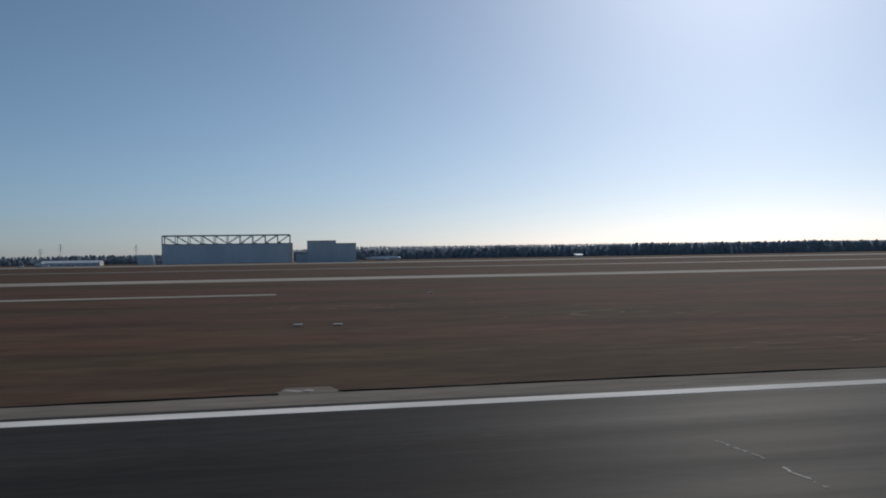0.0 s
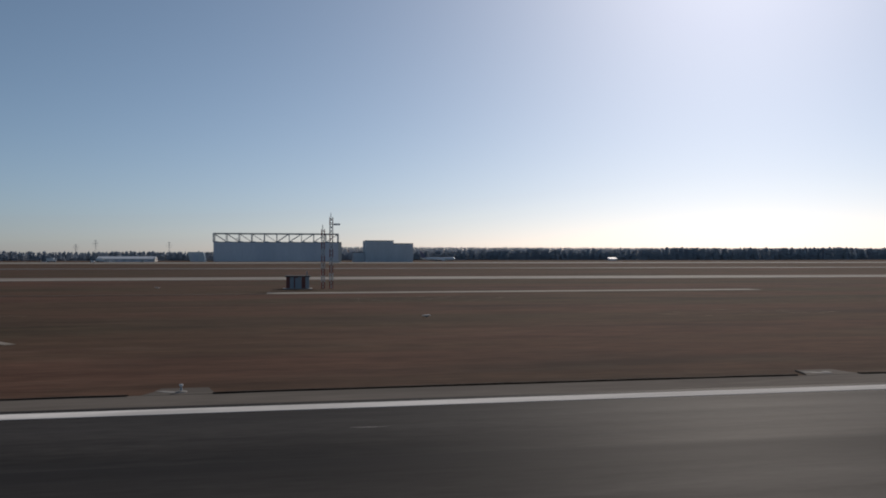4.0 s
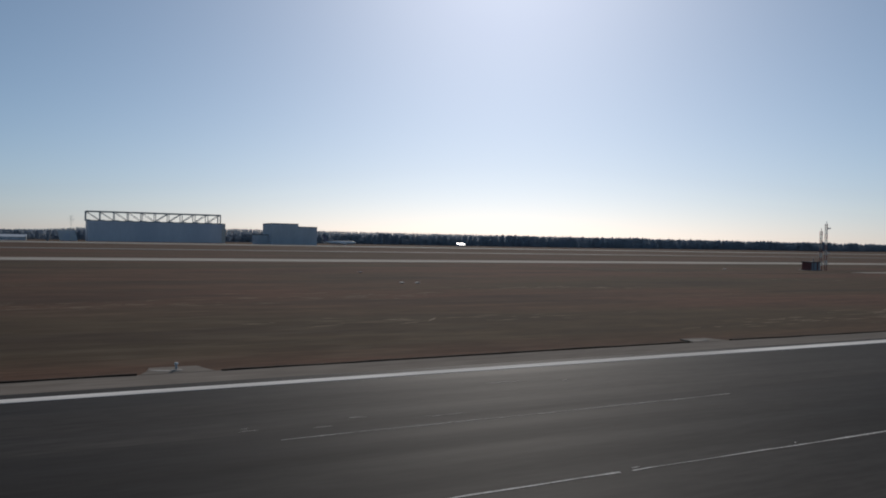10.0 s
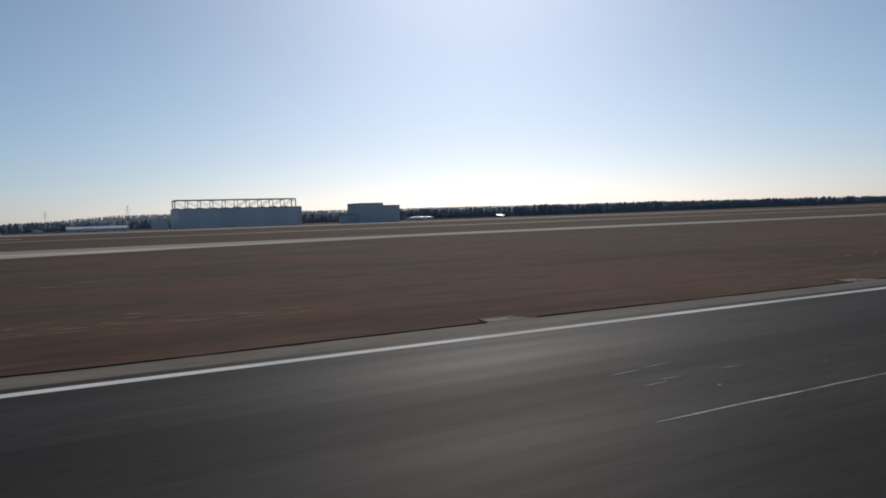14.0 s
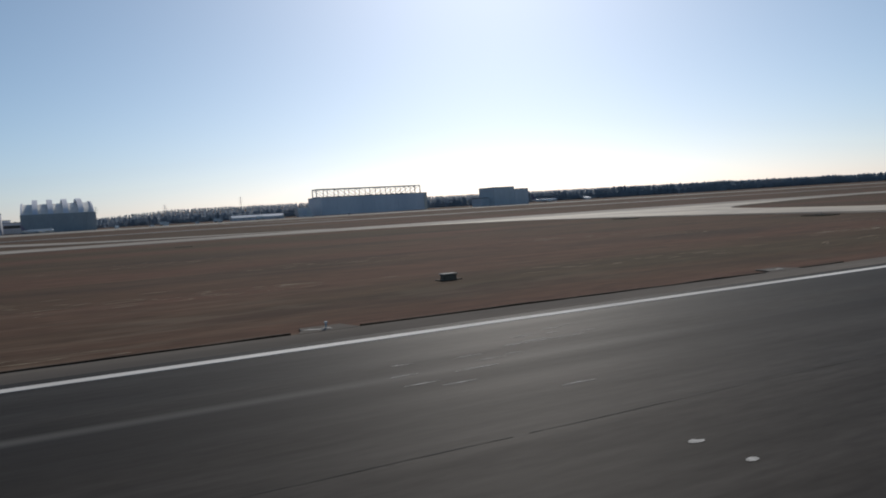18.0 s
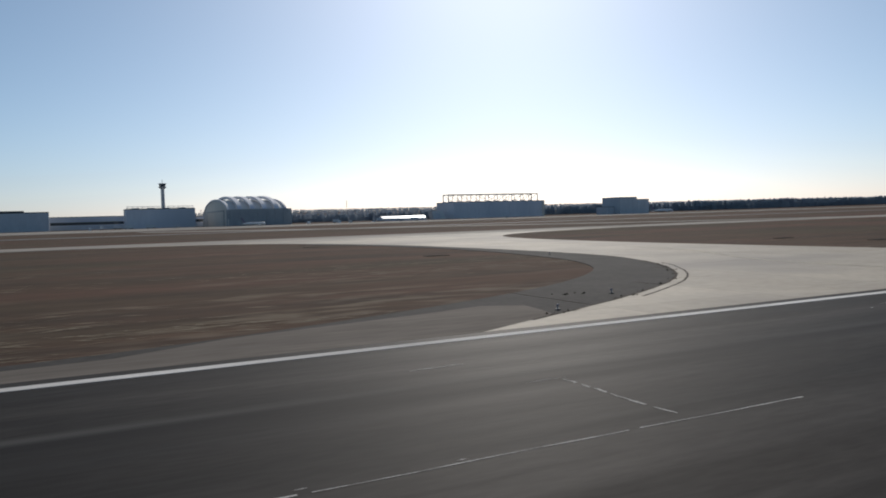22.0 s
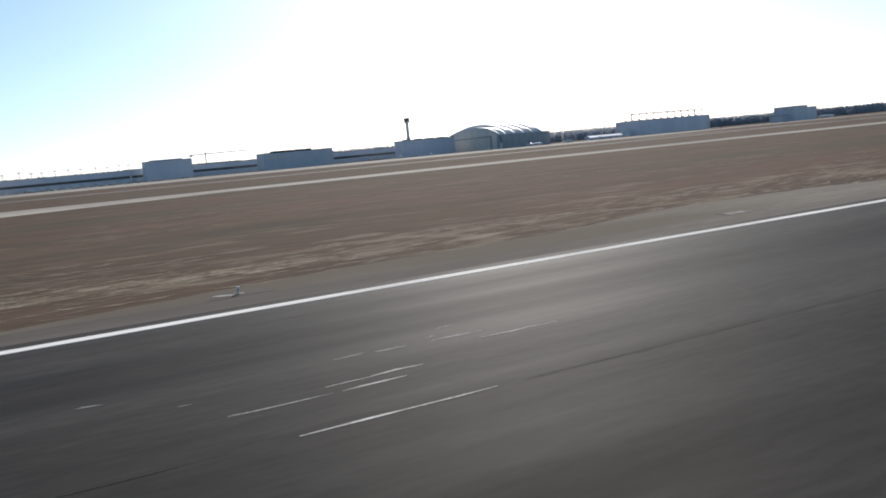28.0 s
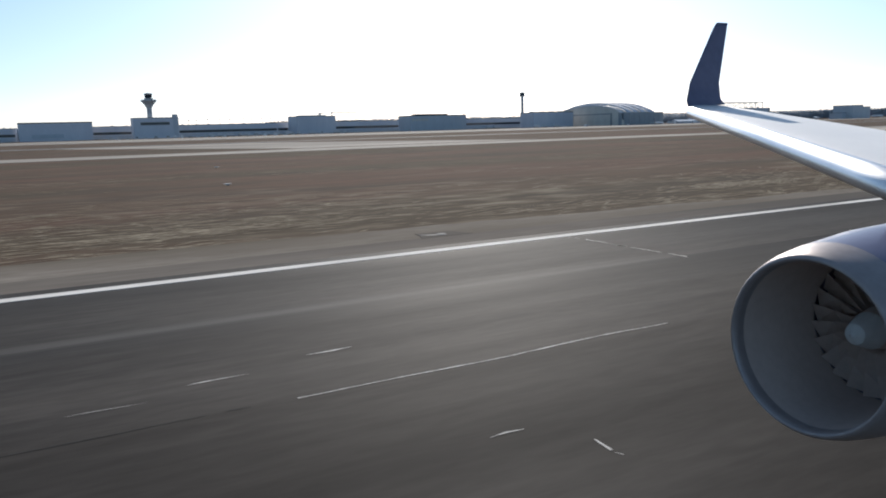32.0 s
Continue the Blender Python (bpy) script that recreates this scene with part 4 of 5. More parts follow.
hut = thing("equipment_hut", (-36.0, 60.0, 0), "low dark red and grey equipment hut with a flat roof", "hut")
for i in range(6):
    part("wall_panel", boxed(-0.87 + i * 0.29, -0.87 + (i + 1) * 0.29 - 0.01, -0.55, 0.55, 0, 0.92), (M_HUTRED, M_ANNEX)[i % 2], hut)
part("roof", boxed(-0.97, 0.97, -0.65, 0.65, 0.92, 1.02, 0.03), M_ROOFDARK, hut)
part("door", boxed(-0.2, 0.25, -0.58, -0.55, 0.05, 0.85), M_ANNEX, hut)
part("vent_pipe", beam(bmesh.new(), (0.7, 0.2, 1.0), (0.7, 0.2, 1.35), 0.05), M_STEEL, hut)
part("plinth", boxed(-1.1, 1.1, -0.8, 0.8, -0.1, 0.05), M_PAD, hut)


# small marker boards, drains and stones in the grass
def marker(x, y, s=1.0):
    t = thing("marker_board", (x, y, 0), "small pale marker plate lying in dry grass", "marker", "markers in the grass")
    part("board", boxed(-0.16 * s, 0.16 * s, -0.09, 0.09, 0.05 * s, 0.075 * s, 0.008), M_MASTWHITE, t)
    part("post", boxed(-0.05, 0.05, -0.05, 0.05, -0.1, 0.05 * s), M_STEEL, t)
    return t


mk = marker(-0.3, 27.8)
for x, y in ((1.1, 27.5), (8.0, 49.6), (-46.8, 63.0), (-30.8, 30.5), (-94.3, 54.9), (-96.5, 40.1), (-97.4, 40.3), (-127.5, 35.5), (-143.4, 41.1), (-287.2, 28.3), (-299.6, 26.8),
             (-380.4, 29.4), (-681.6, 52.3), (-685.5, 34.0), (-197.1, 34.2), (-198.8, 28.2)):
    copy_thing(mk, pose(x, y, 0, 0, 0, random.uniform(-25, 25)))


def manhole(x, y):
    t = thing("drain_cover", (x, y, 0), "round pale concrete drain cover in the grass", "drain cover", "drain covers")
    part("ring", turned([(0.30, -0.1), (0.30, 0.02), (0.28, 0.035), (0.21, 0.035), (0.21, 0.03)], 24), M_PAD, t)
    part("lid", turned([(0.21, 0.0), (0.21, 0.032), (0.19, 0.036), (0.01, 0.036)], 24), M_PAD, t)
    return t


mh = manhole(-7.2, 17.0)
for x, y in ((-235.9, 15.9), (-232.5, 17.1), (-308.5, 16.5)):
    copy_thing(mh, Matrix.Translation((x, y, 0)))


def grate(x, y, n, deep=0.4, tall=0.022):
    t = thing("drain_grate", (x, y, 0), "low dark drain box with a slatted grate in the grass", "drain grate", "drain grates")
    part("curb", boxed(-n / 2, n / 2, -deep, deep, -0.1, tall, 0.01), M_MOSS, t)
    for i in range(8):
        part("slat", boxed(-n / 2 + 0.05 + i * n / 8, -n / 2 + (i + 0.6) * n / 8, 0.04 - deep, deep - 0.04, tall, tall + 0.01), M_PEATASPHALT, t)
    return t


grate(-221.05, 35.8, 1.8, 0.9, 0.05)
grate(-221.2, 56.0, 1.6, 1.0, 0.05)
gr = grate(-297.8, 21.0, 1.4)
for x, y in ((-322.3, 37.9), (-322.5, 30.6), (-349.2, 39.5), (-349.8, 61.5), (-593.4, 51.2), (-573.4, 29.7), (-569.5, 36.2), (-259.3, 67.7)):
    copy_thing(gr, pose(x, y, 0, 0, 0, random.uniform(-6, 6)))


# Small brown mound, built in the simple shape of a lidded box.
def junction_box(x, y):
    t = thing("junction_box", (x, y, 0), "small low brown mound in the grass, built as a box", "cable box", "junction boxes")
    part("cabinet", boxed(-0.22, 0.22, -0.14, 0.14, 0.0, 0.17, 0.03), M_TRACKDULL, t)
    part("lid", boxed(-0.25, 0.25, -0.16, 0.16, 0.17, 0.20, 0.01), M_PAD, t)
    part("plinth", boxed(-0.36, 0.36, -0.2, 0.2, -0.1, 0.03), M_TRACKDULL, t)
    return t


jb = junction_box(-259.0, 20.4)
copy_thing(jb, pose(-388.3, 20.3, 0, 0, 0, 8))


def taxi_light(x, y):
    t = thing("taxiway_edge_light", (x, y, 0), "small dark taxiway edge light on a short stem", "taxiway light", "taxiway edge lights")
    part("base_plate", turned([(0.001, 0.0), (0.075, 0.0), (0.075, 0.045), (0.04, 0.055), (0.001, 0.055)], 12), M_ROOFDARK, t)
    part("stem", turned([(0.018, 0.05), (0.014, 0.11)], 8), M_STEEL, t)
    part("lens", turned([(0.02, 0.11), (0.032, 0.115), (0.032, 0.145), (0.02, 0.16), (0.001, 0.165)], 12), M_NAVY, t, "blue glass lens")
    return t


tl = taxi_light(-231.6, 14.3)
for x, y in ((-222.6, 18.6), (-218.6, 24.0), (-217.9, 38.0), (-204.6, 34.0), (-204.4, 24.5), (-358.4, 14.6), (-355.2, 16.6), (-344.8, 34.5), (-330.3, 16.6), (-601.0, 22.0), (-585.0, 26.0), (-612.0, 14.4)):
    copy_thing(tl, Matrix.Translation((x, y, 0)))

# ---- hangars and terminal ----
def clad_box(t, name, x0, x1, y0, y1, z1, mat, bays, roof=M_ROOFDARK, parapet=0.3):
    """A clad building volume (in world plan) under thing t: panels on the seen faces, roof and parapet cap."""
    ox, oy = t.location.x, t.location.y
    part(name, boxed(x0 - ox, x1 - ox, y0 - oy, y1 - oy, -0.2, z1), mat, t)
    part("roof", boxed(x0 - ox - 0.2, x1 - ox + 0.2, y0 - oy - 0.2, y1 - oy + 0.2, z1, z1 + parapet, 0.05), roof, t)
    w = (x1 - x0) / bays
    for i in range(bays):
        part("wall_panel", boxed(x0 - ox + i * w + 0.06, x0 - ox + (i + 1) * w - 0.06, y0 - oy - 0.12, y0 - oy, 0.3, z1 - 0.3, 0.02), mat, t)
    n = max(2, int((y1 - y0) / max(w, 1)))
    d = (y1 - y0) / n
    for sx, a in ((x0 - ox - 0.12, 0), (x1 - ox, 1)):
        for i in range(n):
            part("wall_panel", boxed(sx, sx + 0.12, y0 - oy + i * d + 0.06, y0 - oy + (i + 1) * d - 0.06, 0.3, z1 - 0.3, 0.02), mat, t)


# hangar hung from a roof truss
h = thing("truss_hangar", (-52, 526, 0), "long grey hangar with an open steel truss above its flat roof", "hangar")
clad_box(h, "body", -92.5, -9, 526, 556, 12.9, M_HAZECLAD, 10)
part("end_wall", boxed(41.2, 43.4, -0.5, 20, 0, 12.9), M_LIGHTCLAD, h)
for yy in (7.0, 16.0):
    part("top_chord", beam(bmesh.new(), (-41.5, yy, 18.9), (41.5, yy, 18.9), 0.36), M_STEEL, h)
    for i in range(11):
        x = -41.5 + 83 * i / 10
        part("post", beam(bmesh.new(), (x, yy, 12.9), (x, yy, 18.9), 0.26 if i not in (0, 10) else 0.4), M_STEEL, h)
        if i < 10:
            a, b = (18.9, 13.4) if i < 5 else (13.4, 18.9)
            part("diagonal", beam(bmesh.new(), (x, yy, a), (x + 8.3, yy, b), 0.2), M_STEEL, h)
            part("hanger_foot", boxed(x - 0.1, x + 2.6, yy - 0.5, yy + 0.5, 12.9, 13.7), M_HAZEDARKCLAD, h)
for i in range(11):
    x = -41.5 + 83 * i / 10
    part("cross_tie", beam(bmesh.new(), (x, 7.0, 18.9), (x, 16.0, 18.9), 0.22), M_STEEL, h)
for i in range(8):
    part("door_leaf", boxed(-38 + i * 9.6, -38 + (i + 1) * 9.6 - 0.2, -0.35, -0.14, 0.1, 9.6), M_HAZECLAD, h)

lean = thing("leaning_panel_shed", (-103, 530, 0), "small pale shed with slanted ends beside the hangar", "shed")
bm = bmesh.new()
vs = [bm.verts.new(p) for p in ((-5, 0, 0), (5, 0, 0), (3.2, 0, 6.4), (-6.6, 0, 6.4), (-5, 7, 0), (5, 7, 0), (3.2, 7, 6.4), (-6.6, 7, 6.4))]
for f in ((0, 1, 2, 3), (4, 7, 6, 5), (0, 4, 5, 1), (3, 2, 6, 7), (0, 3, 7, 4), (1, 5, 6, 2)):
    bm.faces.new([vs[i] for i in f])
part("body", bm, M_AIRWHITE, lean)
part("door", boxed(-3.5, 0.5, -0.2, -0.02, 0, 4.6), M_HAZECLAD, lean)

# plain dark block
b = thing("dark_block_building", (14, 443, 0), "dark windowless block building with a stepped roof", "industrial building")
clad_box(b, "body", 1, 17, 443, 463, 12.3, M_HAZEDARKCLAD, 4)
clad_box(b, "annex", 17.2, 28.5, 443, 463, 10.7, M_HAZEDARKCLAD, 3)
clad_box(b, "low_wing", -5.5, 0.8, 449, 462, 5.5, M_HAZEDARKCLAD, 2)


# arched hangar with four arched dormers
def arch_line(span, height, spring, seg):
    """Upright walls up to the springing, then a shallow arch."""
    pts = [(-span / 2 * math.cos(math.pi * k / seg), spring + (height - spring) * math.sin(math.pi * k / seg)) for k in range(seg + 1)]
    return [(-span / 2, 0.0)] + pts + [(span / 2, 0.0)]


def vault(span, length, height, seg=26, thick=0.8, spring=6.0):
    """A shallow arched roof on upright walls, across y, run along x."""
    bm = bmesh.new()
    outer, inner = arch_line(span, height, spring, seg), arch_line(span - 2 * thick, height - thick, spring, seg)
    o0, o1 = [[bm.verts.new((x, y, z)) for y, z in outer] for x in (0, length)]
    i0, i1 = [[bm.verts.new((x, y, z)) for y, z in inner] for x in (0, length)]
    for k in range(len(outer) - 1):
        bm.faces.new((o0[k], o0[k + 1], o1[k + 1], o1[k]))
        bm.faces.new((i0[k], i1[k], i1[k + 1], i0[k + 1]))
        bm.faces.new((o0[k], i0[k], i0[k + 1], o0[k + 1]))
        bm.faces.new((o1[k], o1[k + 1], i1[k + 1], i1[k]))
    for e in (0, -1):
        bm.faces.new((o0[e], o1[e], i1[e], i0[e]))
    bmesh.ops.recalc_face_normals(bm, faces=bm.faces)
    return bm


def arch_wall(span, height, x, thick=0.5, seg=26, spring=6.0):
    bm = bmesh.new()
    line = arch_line(span, height, spring, seg)
    a = [bm.verts.new((x, y, z)) for y, z in line]
    c = [bm.verts.new((x + thick, y, z)) for y, z in line]
    bm.faces.new(a)
    bm.faces.new(c[::-1])
    for k in range(len(line)):
        q = (k + 1) % len(line)
        bm.faces.new((a[k], a[q], c[q], c[k]))
    bmesh.ops.recalc_face_normals(bm, faces=bm.faces)
    return bm


d = thing("arched_hangar", (-262, 489, 0), "huge arched hangar with pale gables and four raised roof ribs", "hangar")


def shifted(bm, v):
    bmesh.ops.translate(bm, verts=bm.verts, vec=v)
    return bm


part("vault", shifted(vault(82, 34, 16.0), (-17, 0, 0)), M_ROOFPALE, d, "pale sheet-metal arched roof")
for i in range(4):
    part("roof_rib", shifted(vault(84.4, 2.6, 18.4, thick=1.6, spring=7.4), (-12.0 + i * 7.2, 0, 0)), M_HAZECLAD, d, "raised dark arched roof rib")
for gx in (-17.2, 16.6):
    part("gable_rim", shifted(vault(83, 0.9, 16.7, thick=1.0, spring=6.4), (gx - 0.3, 0, 0)), M_HAZECLAD, d)
    part("gable", arch_wall(79.5, 15.2, gx), M_LIGHTCLAD, d, "pale arched gable wall")
    out = gx - 0.25 if gx < 0 else gx + 0.5
    for i in range(6):
        part("door_leaf", boxed(out, out + 0.25, -27 + i * 9, -27 + (i + 1) * 9 - 0.15, 0, 8.6), M_LIGHTCLAD, d)
    for s in (-1, 1):
        part("buttress", boxed(gx - 0.4, gx + 1.2, s * 41 - 1.5, s * 41 + 1.5, 0, 4.2, 0.2), M_LIGHTCLAD, d)
        part("door_frame", boxed(out - 0.1, out + 0.35, s * 27.6 - 0.6, s * 27.6 + 0.6, 0, 9.4), M_STEEL, d)
    part("door_lintel", boxed(out - 0.1, out + 0.35, -28.2, 28.2, 8.7, 9.5), M_STEEL, d)
part("front_wall", boxed(-17.5, 17.5, -48, -36, 0, 9.6), M_ANNEX, d, "dark flat-roofed front annex")
for i in range(7):
    part("annex_panel", boxed(-17.3 + i * 4.98, -17.3 + (i + 1) * 4.98 - 0.15, -48.2, -48, 0.3, 9.3), M_ANNEX, d)

# office building with the small tower behind
o = thing("office_block", (-310, 494, 0), "long blue-grey office block with a rooftop screen", "office building")
clad_box(o, "body", -330, -290.5, 494, 512, 11.6, M_HAZECLAD, 12, parapet=0.4)
for z in (12.35, 13.3):
    part("screen_rail", boxed(-19.6, 19.2, 3.8, 4.0, z, z + 0.22), M_STEEL, o)
for i in range(14):
    part("screen_post", boxed(-19.4 + i * 2.95, -19.2 + i * 2.95, 3.8, 4.0, 11.9, 13.5), M_STEEL, o)
for i in range(4):
    part("roof_plant", boxed(-16 + i * 9, -12 + i * 9, 7, 11, 11.6, 12.6), M_HAZECLAD, o)


def control_tower(name, x, y, shaft_r, z_top, cab_w, label, base=None):
    t = thing(name, (x, y, 0), label, "control tower")
    zc = z_top - (8.2 if cab_w > 8 else 5.2)
    part("shaft", turned([(shaft_r * 1.15, 0), (shaft_r, 4), (shaft_r * 0.92, zc - 1)], 20), M_TOWERCON, t, smooth=True)
    if cab_w > 8:
        part("flare", turned([(shaft_r * 0.92, zc - 3.2), (cab_w * 0.30, zc - 0.6), (cab_w * 0.5, zc + 1.7), (cab_w * 0.5, zc + 2.2), (0.01, zc + 2.2)], 24), M_TOWERCON, t)
        part("gallery_rail", turned([(cab_w * 0.5, zc + 2.2), (cab_w * 0.5, zc + 2.7), (cab_w * 0.48, zc + 2.7)], 24), M_STEEL, t)
        part("lower_storey", turned([(cab_w * 0.27, zc + 2.2), (cab_w * 0.27, zc + 3.6), (cab_w * 0.32, zc + 3.7), (0.01, zc + 3.8)], 20), M_TOWERCON, t)
        part("cab_glass", turned([(cab_w * 0.20, zc + 3.8), (cab_w * 0.26, zc + 6.4)], 12), M_GLASS, t)
        part("cab_roof", turned([(cab_w * 0.28, zc + 6.4), (cab_w * 0.28, zc + 6.9), (cab_w * 0.1, zc + 7.4), (0.01, zc + 7.4)], 12), M_TOWERCON, t)
    else:
        part("cab_floor", turned([(shaft_r, zc - 0.9), (cab_w * 0.5, zc + 0.2), (cab_w * 0.5, zc + 0.5), (0.01, zc + 0.5)], 16), M_TOWERCON, t)
        part("cab_glass", turned([(cab_w * 0.34, zc + 0.5), (cab_w * 0.40, zc + 2.3)], 12), M_GLASS, t)
        part("cab_roof", turned([(cab_w * 0.5, zc + 2.3), (cab_w * 0.5, zc + 2.7), (0.3, zc + 3.1), (0.01, zc + 3.1)], 12), M_TOWERCON, t)
    part("aerial", beam(bmesh.new(), (0, 0, zc + 2.5), (0, 0, z_top), 0.16), M_STEEL, t)
    return t


control_tower("slim_control_tower", -302.6, 547, 1.25, 32.2, 5.4, "slim concrete control tower with a small cab")
control_tower("mushroom_control_tower", -601, 578, 1.9, 32.4, 10.6, "grey mushroom-shaped control tower with a wide gallery")
w = thing("tower_base_building", (-600, 574, 0), "flat grey building round the foot of the control tower", "airport building")
clad_box(w, "body", -614.5, -585, 562, 574, 14.0, M_HAZECLAD, 6)
part("stair_core", boxed(11.6, 14.6, -12.4, -8, 0, 16.2), M_HAZEDARKCLAD, w)
part("window_band", boxed(-10, 9, -12.25, -12.13, 9.2, 11.0), M_GLASS, w)

t1 = thing("terminal_wing", (-401, 527, 0), "dark flat-roofed terminal wing with a bright window band", "terminal")
clad_box(t1, "body", -421, -371.5, 527, 548, 11.4, M_HAZEDARKCLAD, 10, parapet=0.5)
part("roof_plant", boxed(-12, 16, 6, 14, 11.8, 12.9), M_ROOFDARK, t1)
# Pale cladding panels on the shaded front, brightness of lit windows painted in.
for i in range(5):
    part("window", boxed(-19 + i * 2.9, -16.6 + i * 2.9, -0.3, -0.13, 7.6, 9.2), M_LIGHTCLAD, t1, "pale panel painted to look like a lit window")
t2 = thing("terminal_block", (-476, 582, 0), "plain blue-grey flat terminal block", "terminal")
clad_box(t2, "body", -492, -460, 582, 604, 13.6, M_HAZECLAD, 6)
part("roof_plant", boxed(-12, 10, 5, 14, 13.8, 14.6), M_HAZECLAD, t2)
t3 = thing("long_hall", (-661, 575, 0), "long low hall with a dark roof edge", "airport building")
clad_box(t3, "body", -683, -639, 575, 598, 11.8, M_HAZECLAD, 9, parapet=0.7)
part("loading_band", boxed(-15, 4, -0.4, -0.13, 2.2, 4.6), M_HAZEDARKCLAD, t3)
# long low terminal piers
for k, (x0, x1, y, z) in enumerate(((-760, -684, 600, 9.0), (-640, -500, 606, 9.2), (-504, -420, 610, 9.6), (-460, -330, 590, 9.0), (-372, -288, 560, 8.6), (-292, -240, 540, 6.8))):
    t = thing("terminal_pier", ((x0 + x1) / 2, y, 0), "long low blue-grey terminal pier", "terminal", "terminal piers")
    clad_box(t, "body", x0, x1, y, y + 16, z, M_HAZECLAD, 12)
    part("window_band", boxed((x0 - x1) / 2 + 1, (x1 - x0) / 2 - 1, -0.3, -0.13, 3.4, 5.2), M_GLASS, t)
    part("ground_floor", boxed((x0 - x1) / 2 + 1, (x1 - x0) / 2 - 1, -0.4, -0.13, 0.2, 2.6), M_HAZEDARKCLAD, t)

shed = thing("long_white_shed", (-143, 506, 0), "long low shed with a bright pale roof", "shed")
part("body", boxed(-17, 17, 0, 9, 0, 1.9), M_HAZEDARKCLAD, shed)
bm = bmesh.new()
vs = [bm.verts.new(p) for p in ((-17.4, -0.6, 1.9), (17.4, -0.6, 1.9), (17.4, 9.6, 1.9), (-17.4, 9.6, 1.9), (-17.4, 4.5, 3.4), (17.4, 4.5, 3.4))]
for f in ((0, 1, 5, 4), (2, 3, 4, 5), (0, 4, 3), (1, 2, 5), (0, 3, 2, 1)):
    bm.faces.new([vs[i] for i in f])
part("roof", bm, M_AIRWHITE, shed, "bright white pitched roof")
part("end_wall", boxed(16.6, 17.2, -0.2, 9.2, 0, 2.6), M_LIGHTCLAD, shed)
for i in range(6):
    part("door", boxed(-15 + i * 5, -12 + i * 5, -0.15, -0.02, 0, 1.6), M_HAZECLAD, shed)


# floodlight masts, crane
def flood_mast(x, y, z):
    t = thing("floodlight_mast", (x, y, 0), "thin steel floodlight mast above the terminal", "lamp mast", "floodlight masts")
    part("pole", beam(bmesh.new(), (0, 0, 0), (0, 0, z), 0.16), M_STEEL, t)
    part("lamp_head", boxed(-1.0, 1.0, -0.3, 0.3, z - 0.5, z + 0.1, 0.05), M_HAZEDARKCLAD, t)
    return t


fm = flood_mast(-590, 628, 14.2)
for i in range(1, 22):
    copy_thing(fm, pose(-590 + i * 8.3 + random.uniform(-1.5, 1.5), 628 + random.uniform(-3, 3), random.uniform(-0.9, 0.6)))
cr = thing("tower_crane", (-440, 640, 0), "thin tower crane with a long level jib", "crane")
part("mast", beam(bmesh.new(), (0, 0, 0), (0, 0, 18.5), 0.45, 4), M_STEEL, cr)
part("jib", beam(bmesh.new(), (-12, 0, 17.2), (34, 0, 17.8), 0.35, 4), M_STEEL, cr)
part("counterweight", boxed(-12.5, -10, -0.8, 0.8, 15.9, 17.2), M_TOWERCON, cr)
part("apex", beam(bmesh.new(), (0, 0, 18.4), (0, 0, 20.4), 0.25, 4), M_STEEL, cr)


# power pylons standing up behind the woods
def power_pylon(x, y, h):
    t = thing("power_pylon", (x, y, 0), "thin grey lattice power pylon above the woods", "pylon", "power pylons")
    w = lambda z: 1.3 - 1.05 * min(1.0, z / (h * 0.62)) if z < h * 0.62 else 0.25
    zs = [h * k / 9 for k in range(10)]
    for sx, sy in ((-1, -1), (1, -1), (1, 1), (-1, 1)):
        bm = bmesh.new()
        for a, b in zip(zs, zs[1:]):
            beam(bm, (sx * w(a), sy * w(a), a), (sx * w(b), sy * w(b), b), 0.045, 4)
        part("leg", bm, M_STEEL, t)
    for s in (-1, 1):
        bm = bmesh.new()
        for k, (a, b) in enumerate(zip(zs, zs[1:])):
            q = 1 if k % 2 else -1
            beam(bm, (q * w(a), s * w(a), a), (-q * w(b), s * w(b), b), 0.035, 4)
        part("bracing", bm, M_STEEL, t)
    for k, (z, n) in enumerate(((0.70, 2.2), (0.82, 2.8), (0.94, 1.8))):
        bm = beam(bmesh.new(), (-n, 0, z * h), (n, 0, z * h), 0.07, 4)
        for s in (-1, 1):
            beam(bm, (s * n, 0, z * h), (0, 0, z * h + 0.7), 0.035, 4)
        part("cross_arm", bm, M_STEEL, t)
    return t


for x, y, h in ((-163, 790, 18.4), (-226, 770, 19.6), (-242, 765, 15.2), (-96, 760, 22.0)):
    power_pylon(x, y, h)


